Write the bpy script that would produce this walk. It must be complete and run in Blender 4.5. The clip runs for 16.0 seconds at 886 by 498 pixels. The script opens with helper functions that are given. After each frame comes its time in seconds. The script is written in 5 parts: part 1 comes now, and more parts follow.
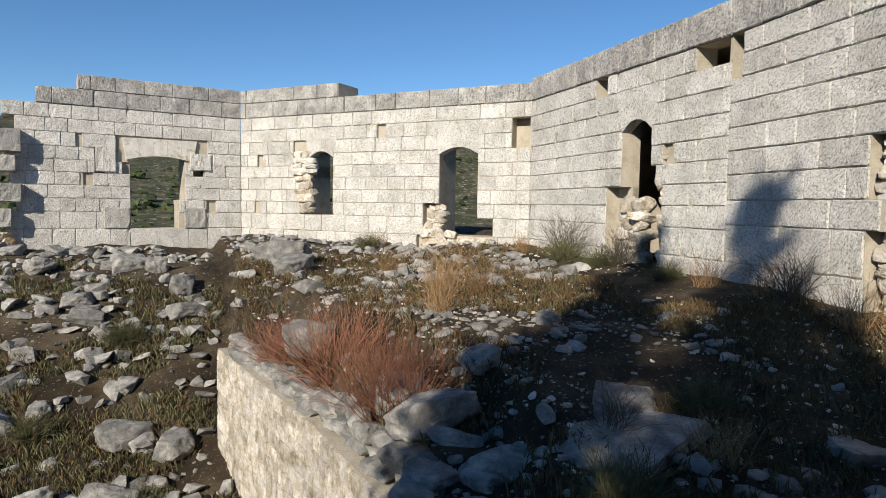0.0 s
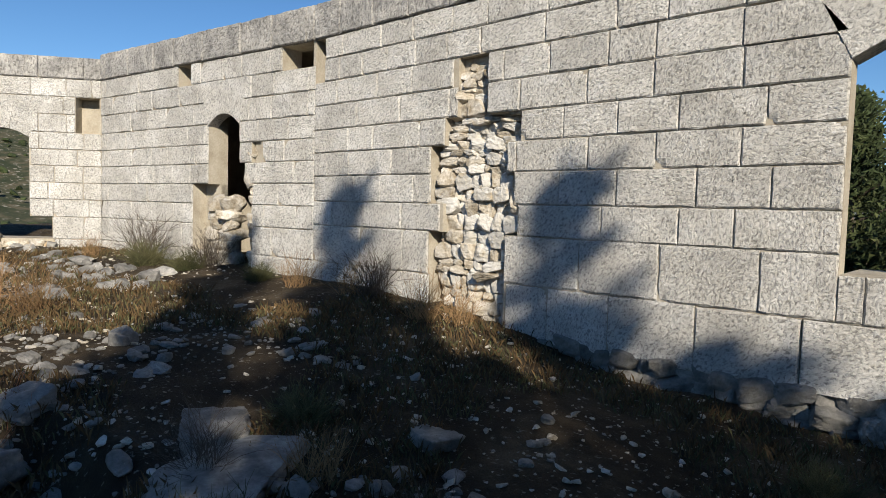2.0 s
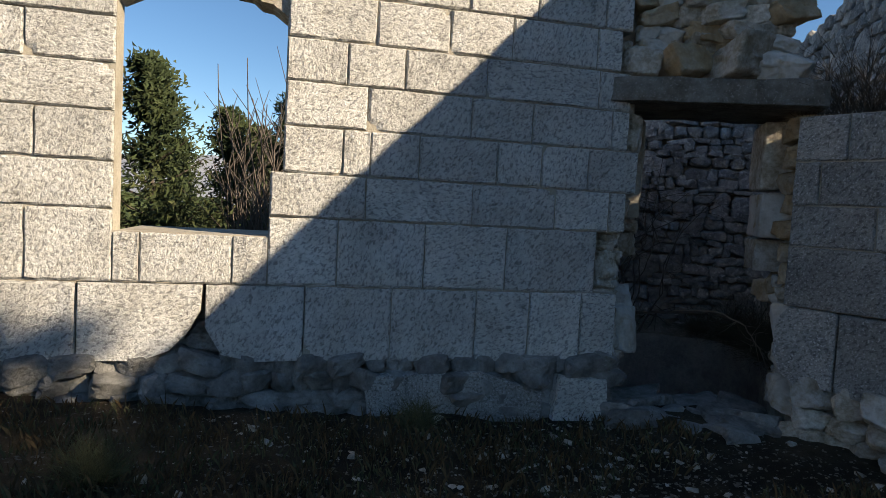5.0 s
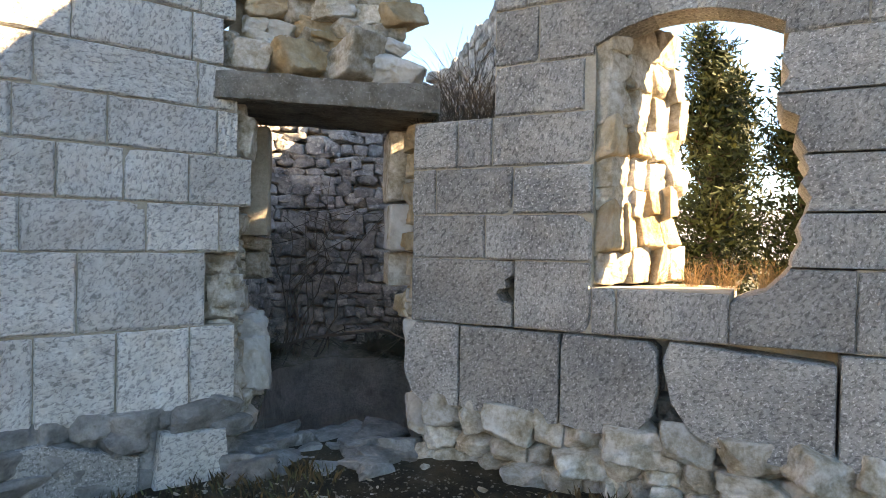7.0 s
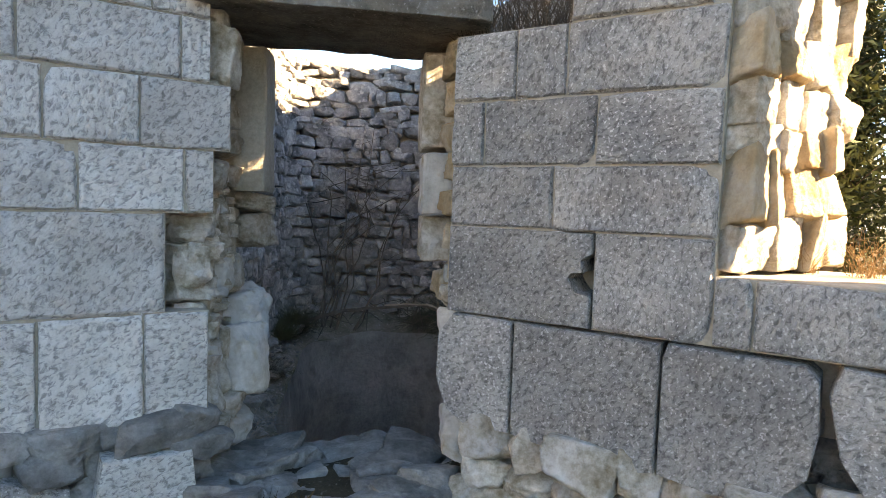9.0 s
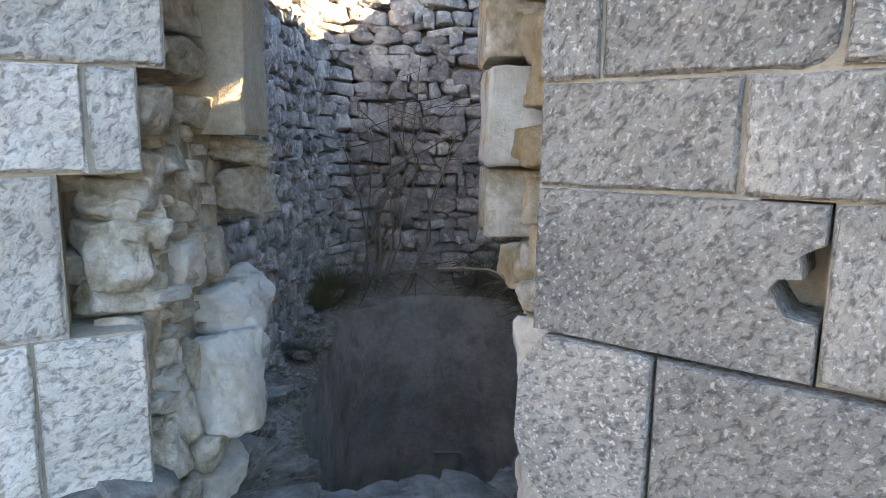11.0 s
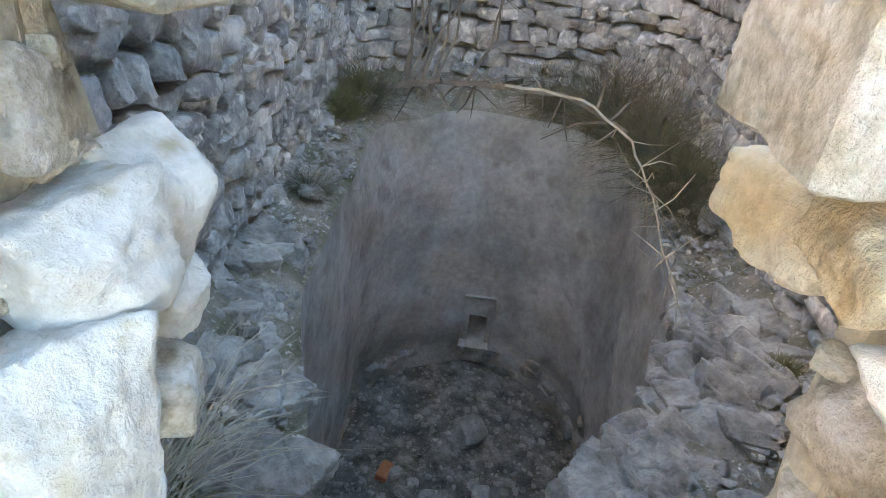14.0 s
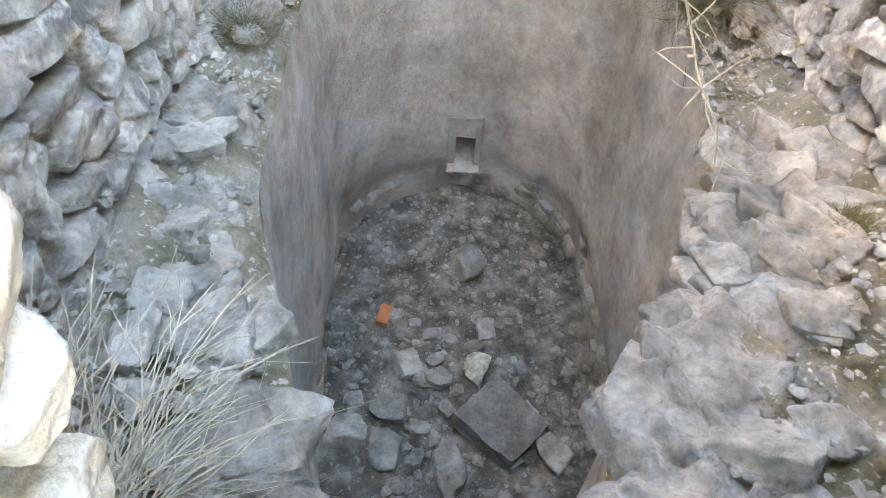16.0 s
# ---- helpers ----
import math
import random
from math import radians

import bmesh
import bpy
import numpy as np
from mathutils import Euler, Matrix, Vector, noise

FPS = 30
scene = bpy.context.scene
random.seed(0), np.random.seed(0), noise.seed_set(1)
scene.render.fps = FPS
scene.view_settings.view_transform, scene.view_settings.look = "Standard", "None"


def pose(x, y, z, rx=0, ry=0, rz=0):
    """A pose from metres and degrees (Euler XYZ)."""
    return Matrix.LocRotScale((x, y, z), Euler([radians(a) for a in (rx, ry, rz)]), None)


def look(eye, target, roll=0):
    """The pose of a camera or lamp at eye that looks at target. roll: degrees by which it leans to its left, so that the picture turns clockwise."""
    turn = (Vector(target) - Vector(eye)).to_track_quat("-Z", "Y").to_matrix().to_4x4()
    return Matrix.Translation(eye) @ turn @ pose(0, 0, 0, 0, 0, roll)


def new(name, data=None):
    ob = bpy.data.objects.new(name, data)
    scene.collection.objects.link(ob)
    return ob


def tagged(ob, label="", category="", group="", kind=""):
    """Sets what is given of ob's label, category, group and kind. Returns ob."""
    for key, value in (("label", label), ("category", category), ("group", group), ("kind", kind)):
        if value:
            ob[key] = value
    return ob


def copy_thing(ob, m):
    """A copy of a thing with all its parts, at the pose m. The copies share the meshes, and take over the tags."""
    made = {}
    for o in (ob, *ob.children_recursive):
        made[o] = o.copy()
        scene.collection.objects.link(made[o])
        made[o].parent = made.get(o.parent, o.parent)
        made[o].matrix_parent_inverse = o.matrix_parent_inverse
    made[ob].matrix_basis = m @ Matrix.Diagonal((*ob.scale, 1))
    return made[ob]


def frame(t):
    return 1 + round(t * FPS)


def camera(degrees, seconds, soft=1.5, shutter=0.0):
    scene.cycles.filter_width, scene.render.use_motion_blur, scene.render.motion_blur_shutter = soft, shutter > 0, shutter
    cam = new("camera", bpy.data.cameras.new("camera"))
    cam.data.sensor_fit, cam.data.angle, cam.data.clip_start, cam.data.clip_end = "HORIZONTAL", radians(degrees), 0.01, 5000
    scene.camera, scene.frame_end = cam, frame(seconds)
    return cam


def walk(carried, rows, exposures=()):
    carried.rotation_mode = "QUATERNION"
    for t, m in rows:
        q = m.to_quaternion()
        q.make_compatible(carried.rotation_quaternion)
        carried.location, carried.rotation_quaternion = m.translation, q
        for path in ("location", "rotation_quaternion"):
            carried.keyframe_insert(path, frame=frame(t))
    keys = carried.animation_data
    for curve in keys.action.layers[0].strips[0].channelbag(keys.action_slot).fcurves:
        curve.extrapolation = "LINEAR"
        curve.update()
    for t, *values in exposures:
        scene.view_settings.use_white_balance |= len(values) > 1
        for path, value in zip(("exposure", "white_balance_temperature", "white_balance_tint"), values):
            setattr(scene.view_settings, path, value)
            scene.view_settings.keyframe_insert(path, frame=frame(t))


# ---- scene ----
cam = camera(69.3, 16.0, 0.35)
EXPOSURE = [(0, 0.38, 6900, 10), (2.0, 0.36, 6950, 10), (3.0, 0.4, 7000, 10), (5.2, 0.95, 8400, 12), (7.3, 3.3, 12600, 20), (9.2, 3.42, 12400, 20), (11.3, 4.3, 13200, 21), (12.5, 4.95, 14800, 21), (14.0, 5.75, 18500, 21), (15.0, 6.65, 25000, 23), (16.0, 7.12, 42000, 26)]
PATH = [
    (0, (-2.382, -5.315, 1.597), (-4.328, -4.876, 1.465), 0.9),
    (0.5, (-2.535, -5.25, 1.615), (-4.388, -4.504, 1.507), 0.8),
    (1, (-2.647, -5.157, 1.62), (-4.39, -4.182, 1.512), 1.4),
    (1.5, (-2.698, -5.098, 1.619), (-4.263, -3.858, 1.513), 1.4),
    (2, (-2.696, -5.119, 1.655), (-4.029, -3.633, 1.535), 1.6),
    (2.5, (-2.727, -5.116, 1.681), (-3.864, -3.475, 1.554), 0.9),
    (3, (-2.728, -5.096, 1.668), (-3.607, -3.305, 1.525), 1.1),
    (3.5, (-2.726, -5.01, 1.647), (-3.311, -3.105, 1.485), 0.3),
    (4, (-2.692, -4.827, 1.479), (-2.877, -2.838, 1.391), 1.8),
    (4.5, (-2.486, -4.66, 1.57), (-2.357, -2.668, 1.462), 2.3),
    (5, (-2.506, -4.501, 1.547), (-2.036, -2.561, 1.418), 3.1),
    (5.2, (-2.452, -4.441, 1.532), (-1.805, -2.553, 1.411), 3.2),
    (7.3, (-1.486, -4.091, 1.499), (-0.208, -2.552, 1.469), 0.8),
    (7.5, (-1.424, -4.02, 1.481), (-0.131, -2.495, 1.421), 1.2),
    (8, (-1.258, -3.734, 1.483), (0.029, -2.207, 1.385), 4.2),
    (8.5, (-1.051, -3.497, 1.495), (0.221, -1.959, 1.37), 2.3),
    (9, (-0.771, -3.229, 1.511), (0.329, -1.564, 1.37), 1.9),
    (9.2, (-0.694, -3.131, 1.523), (0.383, -1.452, 1.372), 2.1),
    (11.3, (-0.019, -1.875, 1.528), (0.911, -0.145, 1.149), 1.3),
    (11.5, (0.039, -1.743, 1.507), (0.948, -0.01, 1.093), 2.4),
    (12, (0.103, -1.456, 1.52), (1.004, 0.248, 0.987), 3.1),
    (12.5, (0.231, -1.206, 1.481), (1.099, 0.465, 0.806), 1.7),
    (13, (0.358, -0.952, 1.455), (1.089, 0.733, 0.665), 1.7),
    (13.5, (0.437, -0.752, 1.438), (1.192, 0.89, 0.582), 3.9),
    (14, (0.479, -0.465, 1.438), (1.284, 1.09, 0.472), 7.5),
    (14.5, (0.556, -0.324, 1.442), (1.478, 1.11, 0.397), 7.1),
    (15, (0.615, -0.119, 1.413), (1.534, 1.246, 0.275), 8.1),
    (15.5, (0.705, 0.094, 1.392), (1.507, 1.431, 0.139), 4.3),
    (16, (0.767, 0.218, 1.369), (1.481, 1.37, -0.102), 4.4),
]
walk(cam, [(t, look(eye, at, lean)) for t, eye, at, lean in PATH], EXPOSURE)

# ---- world, sun ----
SUN = Vector((1.3, -1.0, 0.87)).normalized()          # towards the sun
world = bpy.data.worlds.new("sky")
scene.world = world
world.use_nodes = True
sky = world.node_tree.nodes.new("ShaderNodeTexSky")
sky.sky_type = "NISHITA"
sky.sun_disc = False
sky.sun_elevation = math.asin(SUN.z)
sky.sun_rotation = math.atan2(SUN.x, SUN.y)
sky.altitude = 2000
sky.air_density = 1.0
sky.dust_density = 0.0
sky.ozone_density = 4.0
deep = world.node_tree.nodes.new("ShaderNodeHueSaturation")
deep.inputs["Saturation"].default_value = 1.15
world.node_tree.links.new(sky.outputs[0], deep.inputs["Color"])
world.node_tree.links.new(deep.outputs[0], world.node_tree.nodes["Background"].inputs[0])
world.node_tree.nodes["Background"].inputs[1].default_value = 0.10
sun = new("sun", bpy.data.lights.new("sun", "SUN"))
sun.data.energy = 5.0
sun.data.angle = radians(0.5)
sun.data.color = (1.0, 0.93, 0.82)
sun.matrix_world = look(SUN * 30, (0, 0, 0))


# ---- materials ----
def material(name, colors, scale=3.0, rough=0.9, bump=0.4, bump_scale=40.0, detail=None, spots=None, jitter=0.12, dist=0.01, pecks=0, peck_depth=0.05, facing=0.0):
    """Stone-like surface: two or three colours mixed by noise, finer mottling, spots, relief, a shift per piece."""
    m = bpy.data.materials.new(name)
    m.use_nodes = True
    nt = m.node_tree
    n, l = nt.nodes, nt.links
    b = n["Principled BSDF"]
    b.inputs["Roughness"].default_value = rough
    b.inputs["Specular IOR Level"].default_value = 0.25
    geo = n.new("ShaderNodeNewGeometry")
    big = n.new("ShaderNodeTexNoise")
    big.inputs["Scale"].default_value = scale
    big.inputs["Detail"].default_value = 8
    big.inputs["Roughness"].default_value = 0.65
    l.new(geo.outputs["Position"], big.inputs["Vector"])
    ramp = n.new("ShaderNodeValToRGB")
    el = ramp.color_ramp.elements
    el[0].position, el[0].color = 0.32, (*colors[0], 1)
    el[1].position, el[1].color = 0.66, (*colors[-1], 1)
    for i, c in enumerate(colors[1:-1]):
        e = el.new(0.32 + 0.34 * (i + 1) / (len(colors) - 1))
        e.color = (*c, 1)
    l.new(big.outputs["Fac"], ramp.inputs[0])
    out = ramp.outputs[0]
    fine = n.new("ShaderNodeTexNoise")
    fine.inputs["Scale"].default_value = bump_scale
    fine.inputs["Detail"].default_value = 6
    fine.inputs["Roughness"].default_value = 0.7
    l.new(geo.outputs["Position"], fine.inputs["Vector"])
    mul = n.new("ShaderNodeMix")
    mul.data_type, mul.blend_type = "RGBA", "OVERLAY"
    mul.inputs["Factor"].default_value = 0.45
    l.new(out, mul.inputs[6])
    l.new(fine.outputs["Fac"], mul.inputs[7])
    out = mul.outputs[2]
    if spots:
        sc, col, lo, hi = spots
        sp = n.new("ShaderNodeTexNoise")
        sp.inputs["Scale"].default_value = sc
        sp.inputs["Detail"].default_value = 4
        l.new(geo.outputs["Position"], sp.inputs["Vector"])
        mr = n.new("ShaderNodeMapRange")
        mr.inputs["From Min"].default_value, mr.inputs["From Max"].default_value = lo, hi
        l.new(sp.outputs["Fac"], mr.inputs["Value"])
        mx = n.new("ShaderNodeMix")
        mx.data_type = "RGBA"
        l.new(mr.outputs["Result"], mx.inputs["Factor"])
        l.new(out, mx.inputs[6])
        mx.inputs[7].default_value = (*col, 1)
        out = mx.outputs[2]
    if jitter:
        info = n.new("ShaderNodeObjectInfo")
        add = n.new("ShaderNodeMath")
        add.operation = "ADD"
        l.new(info.outputs["Random"], add.inputs[0])
        l.new(geo.outputs["Random Per Island"], add.inputs[1])
        fr = n.new("ShaderNodeMath")
        fr.operation = "FRACT"
        l.new(add.outputs[0], fr.inputs[0])
        mr = n.new("ShaderNodeMapRange")
        mr.inputs["To Min"].default_value, mr.inputs["To Max"].default_value = 1 - jitter, 1 + jitter
        l.new(fr.outputs[0], mr.inputs["Value"])
        hsv = n.new("ShaderNodeHueSaturation")
        l.new(mr.outputs["Result"], hsv.inputs["Value"])
        l.new(out, hsv.inputs["Color"])
        out = hsv.outputs[0]
    l.new(out, b.inputs["Base Color"])
    if pecks:
        own = n.new("ShaderNodeObjectInfo")
        along = n.new("ShaderNodeVectorRotate")
        along.rotation_type = "Z_AXIS"
        along.inputs["Angle"].default_value = -radians(facing)
        l.new(geo.outputs["Position"], along.inputs["Vector"])
        lean = n.new("ShaderNodeMapRange")
        lean.inputs["To Min"].default_value, lean.inputs["To Max"].default_value = 0.15, 1.35
        l.new(own.outputs["Random"], lean.inputs["Value"])
        slant = n.new("ShaderNodeVectorRotate")
        slant.rotation_type = "Y_AXIS"
        l.new(along.outputs[0], slant.inputs["Vector"])
        l.new(lean.outputs["Result"], slant.inputs["Angle"])
        sq = n.new("ShaderNodeMapping")
        sq.inputs["Scale"].default_value = (pecks * 0.62, pecks, pecks)
        l.new(slant.outputs[0], sq.inputs["Vector"])
        pk = n.new("ShaderNodeTexNoise")
        pk.inputs["Scale"].default_value = 1.0
        pk.inputs["Detail"].default_value = 4
        pk.inputs["Roughness"].default_value = 0.62
        pk.inputs["Distortion"].default_value = 0.6
        l.new(sq.outputs[0], pk.inputs["Vector"])
        pb = n.new("ShaderNodeBump")
        pb.inputs["Strength"].default_value = 1.0
        pb.inputs["Distance"].default_value = peck_depth
        l.new(pk.outputs["Fac"], pb.inputs["Height"])
        # shade of the peck pits put into the colour, on top of the bump
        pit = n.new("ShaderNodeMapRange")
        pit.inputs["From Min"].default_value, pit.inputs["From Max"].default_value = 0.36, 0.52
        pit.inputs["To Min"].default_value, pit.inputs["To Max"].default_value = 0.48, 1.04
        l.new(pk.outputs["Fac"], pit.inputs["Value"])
        pit_shade = n.new("ShaderNodeHueSaturation")
        l.new(pit.outputs["Result"], pit_shade.inputs["Value"])
        l.new(out, pit_shade.inputs["Color"])
        l.new(pit_shade.outputs[0], b.inputs["Base Color"])
    if bump:
        bp = n.new("ShaderNodeBump")
        bp.inputs["Strength"].default_value = bump
        bp.inputs["Distance"].default_value = dist
        l.new(fine.outputs["Fac"], bp.inputs["Height"])
        gr = n.new("ShaderNodeTexNoise")
        gr.inputs["Scale"].default_value = bump_scale * 3.5
        gr.inputs["Detail"].default_value = 5
        gr.inputs["Roughness"].default_value = 0.75
        l.new(geo.outputs["Position"], gr.inputs["Vector"])
        gb = n.new("ShaderNodeBump")
        gb.inputs["Strength"].default_value = 0.8
        gb.inputs["Distance"].default_value = dist * 0.45
        l.new(gr.outputs["Fac"], gb.inputs["Height"])
        if pecks:
            l.new(pb.outputs[0], gb.inputs["Normal"])
        l.new(gb.outputs[0], bp.inputs["Normal"])
        l.new(bp.outputs[0], b.inputs["Normal"])
    return m


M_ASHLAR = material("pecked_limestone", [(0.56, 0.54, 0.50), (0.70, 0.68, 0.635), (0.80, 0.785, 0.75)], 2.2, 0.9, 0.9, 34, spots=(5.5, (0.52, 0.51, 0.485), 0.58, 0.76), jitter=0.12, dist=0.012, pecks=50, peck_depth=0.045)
# pale spots of the grey stone: light on raised chips, put into the colour
M_GREY = material("weathered_grey_limestone_lit_chips", [(0.27, 0.266, 0.255), (0.40, 0.39, 0.365), (0.54, 0.525, 0.485)], 2.0, 0.9, 0.8, 38, spots=(75, (0.66, 0.655, 0.63), 0.58, 0.64), jitter=0.2, dist=0.012, pecks=56, peck_depth=0.035, facing=-66.1)
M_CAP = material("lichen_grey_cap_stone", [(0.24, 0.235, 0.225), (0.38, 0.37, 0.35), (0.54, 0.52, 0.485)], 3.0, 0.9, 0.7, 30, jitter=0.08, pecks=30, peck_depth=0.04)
M_CORE = material("lime_mortar", [(0.30, 0.26, 0.20), (0.40, 0.36, 0.29), (0.46, 0.42, 0.35)], 3.5, 0.95, 0.8, 45, jitter=0)
M_RUBBLE = material("pale_rubble_stone", [(0.30, 0.24, 0.16), (0.50, 0.45, 0.37), (0.68, 0.65, 0.60)], 7.0, 0.9, 1.0, 28, jitter=0.2, dist=0.022)
M_OCHRE = material("ochre_stained_stone", [(0.38, 0.24, 0.12), (0.52, 0.40, 0.26), (0.62, 0.55, 0.44)], 3.0, 0.9, 1.0, 22, jitter=0.15, dist=0.03)
M_WHITE = material("fresh_white_limestone", [(0.50, 0.475, 0.42), (0.61, 0.59, 0.545), (0.69, 0.675, 0.635)], 4.5, 0.85, 1.0, 26, jitter=0.08, dist=0.02, spots=(7, (0.44, 0.37, 0.26), 0.58, 0.70))
M_DARK = material("grey_fieldstone", [(0.18, 0.178, 0.176), (0.35, 0.344, 0.335), (0.56, 0.545, 0.515)], 5.0, 0.9, 1.0, 34, jitter=0.32, dist=0.04, spots=(16, (0.58, 0.57, 0.54), 0.52, 0.66))
M_ROCK = material("grey_limestone_rock", [(0.13, 0.13, 0.125), (0.25, 0.244, 0.23), (0.42, 0.405, 0.37)], 6.0, 0.9, 1.0, 34, jitter=0.28, dist=0.02)
M_PLASTER = material("stained_lime_plaster", [(0.23, 0.227, 0.212), (0.36, 0.356, 0.336), (0.50, 0.498, 0.485)], 1.5, 0.92, 1.0, 17, jitter=0, dist=0.035, spots=(3.4, (0.23, 0.22, 0.195), 0.58, 0.74))
M_GROUND = material("dry_grass_and_soil", [(0.02, 0.0145, 0.009), (0.052, 0.037, 0.021), (0.12, 0.093, 0.06)], 1.3, 0.97, 1.0, 60, spots=(26, (0.26, 0.245, 0.215), 0.62, 0.70), jitter=0, dist=0.03)
M_DEBRIS = material("dark_pit_soil", [(0.06, 0.053, 0.046), (0.16, 0.148, 0.132), (0.33, 0.318, 0.295)], 5.0, 0.97, 1.0, 60, jitter=0, dist=0.03)
M_HILL = material("scrub_hillside", [(0.022, 0.032, 0.014), (0.045, 0.05, 0.026), (0.12, 0.10, 0.065)], 0.16, 0.97, 0.0, 1.0, jitter=0, spots=(0.5, (0.24, 0.22, 0.18), 0.60, 0.66))
M_STRAW = material("dry_grass_stalks", [(0.20, 0.115, 0.055), (0.33, 0.215, 0.11)], 6, 0.9, 0, 20, jitter=0.25)
M_TWIG = material("reddish_bare_twigs", [(0.16, 0.07, 0.045), (0.27, 0.13, 0.08)], 6, 0.9, 0, 20, jitter=0.25)
M_BARK = material("grey_bark", [(0.07, 0.055, 0.045), (0.15, 0.125, 0.10)], 8, 0.95, 0.5, 30, jitter=0.1)
M_PALE = material("bleached_branch", [(0.26, 0.215, 0.165), (0.42, 0.37, 0.30)], 8, 0.9, 0.3, 40, jitter=0.1)
M_LEAF = material("cypress_foliage", [(0.016, 0.026, 0.010), (0.038, 0.055, 0.02), (0.07, 0.075, 0.028)], 1.5, 0.8, 0, 20, jitter=0.35)
M_BRUSH = material("grey_green_brush", [(0.06, 0.07, 0.03), (0.13, 0.12, 0.06)], 3, 0.9, 0, 20, jitter=0.35)
M_LEDGE = material("pale_gravelly_soil", [(0.10, 0.096, 0.05), (0.22, 0.205, 0.165), (0.33, 0.315, 0.28)], 3.0, 0.97, 1.0, 45, spots=(30, (0.45, 0.44, 0.41), 0.6, 0.68), jitter=0, dist=0.04)
M_BROWN = material("short_brown_grass", [(0.06, 0.037, 0.018), (0.135, 0.09, 0.043)], 5, 0.95, 0, 20, jitter=0.3)
M_LEDGEROCK = material("dusty_grey_rock", [(0.14, 0.136, 0.125), (0.27, 0.263, 0.245), (0.42, 0.405, 0.38)], 5.0, 0.92, 1.0, 30, jitter=0.22, dist=0.03, spots=(22, (0.19, 0.18, 0.16), 0.60, 0.76))
M_HAZE = material("fine_dark_brush", [(0.045, 0.046, 0.028), (0.11, 0.10, 0.066)], 3, 0.9, 0, 20, jitter=0.35)
M_BRICK = material("red_brick", [(0.34, 0.09, 0.04), (0.48, 0.15, 0.07)], 9, 0.9, 0.4, 50, jitter=0)
M_CONC = material("old_concrete", [(0.17, 0.15, 0.12), (0.30, 0.28, 0.24), (0.42, 0.40, 0.36)], 6, 0.95, 1.0, 30, jitter=0, dist=0.06, spots=(60, (0.5, 0.48, 0.44), 0.6, 0.68))
M_MOUNT = material("far_bluish_mountain", [(0.20, 0.22, 0.25), (0.34, 0.35, 0.37)], 0.01, 1.0, 0.0, 1.0, jitter=0)


# ---- mesh helpers ----
def mesh_object(name, verts, faces, mat, parent=None, smooth=False):
    me = bpy.data.meshes.new(name)
    me.from_pydata(verts, [], faces)
    me.materials.append(mat)
    if smooth:
        me.polygons.foreach_set("use_smooth", [True] * len(me.polygons))
    me.update()
    ob = new(name, me)
    ob.parent = parent
    return ob


def place(name, me, m, parent=None):
    ob = new(name, me)
    ob.parent = parent
    ob.matrix_basis = m
    return ob


def rock_data(k, level=2, sharp=0.32, seed=0, boxy=0.55):
    """Vertices and faces of one broken, angular stone about 1 m across."""
    rnd = random.Random(1000 + k * 7 + seed)
    bm = bmesh.new()
    n = 13 + level * 2 + (4 if boxy < 0.5 else 0)
    for i in range(n):
        p = Vector((rnd.gauss(0, 1), rnd.gauss(0, 1), rnd.gauss(0, 1))).normalized()
        q = Vector([math.copysign(abs(c) ** boxy, c) for c in p])
        bm.verts.new(q * rnd.uniform(0.40, 0.56))
    hull = bmesh.ops.convex_hull(bm, input=list(bm.verts))
    bmesh.ops.delete(bm, geom=[g for g in hull["geom_interior"] if isinstance(g, bmesh.types.BMVert)], context="VERTS")
    if level > 1:
        bmesh.ops.bevel(bm, geom=list(bm.edges), offset=0.045, segments=1, affect="EDGES", clamp_overlap=True)
    off = Vector((rnd.uniform(-50, 50), rnd.uniform(-50, 50), rnd.uniform(-50, 50)))
    if level > 2:
        bmesh.ops.triangulate(bm, faces=list(bm.faces))
        for _ in range(level - 1):
            long = [e for e in bm.edges if e.calc_length() > 0.42 / level]
            bmesh.ops.subdivide_edges(bm, edges=long, cuts=1)
            bmesh.ops.triangulate(bm, faces=[f for f in bm.faces if len(f.verts) > 3])
        for v in bm.verts:
            p = v.co
            v.co = p * (1 + sharp * 0.30 * noise.noise(p * 3.2 + off) + sharp * 0.14 * noise.noise(p * 9 + off))
    bm.verts.index_update()
    vs = [tuple(v.co) for v in bm.verts]
    fs = [tuple(v.index for v in f.verts) for f in bm.faces]
    bm.free()
    return vs, fs


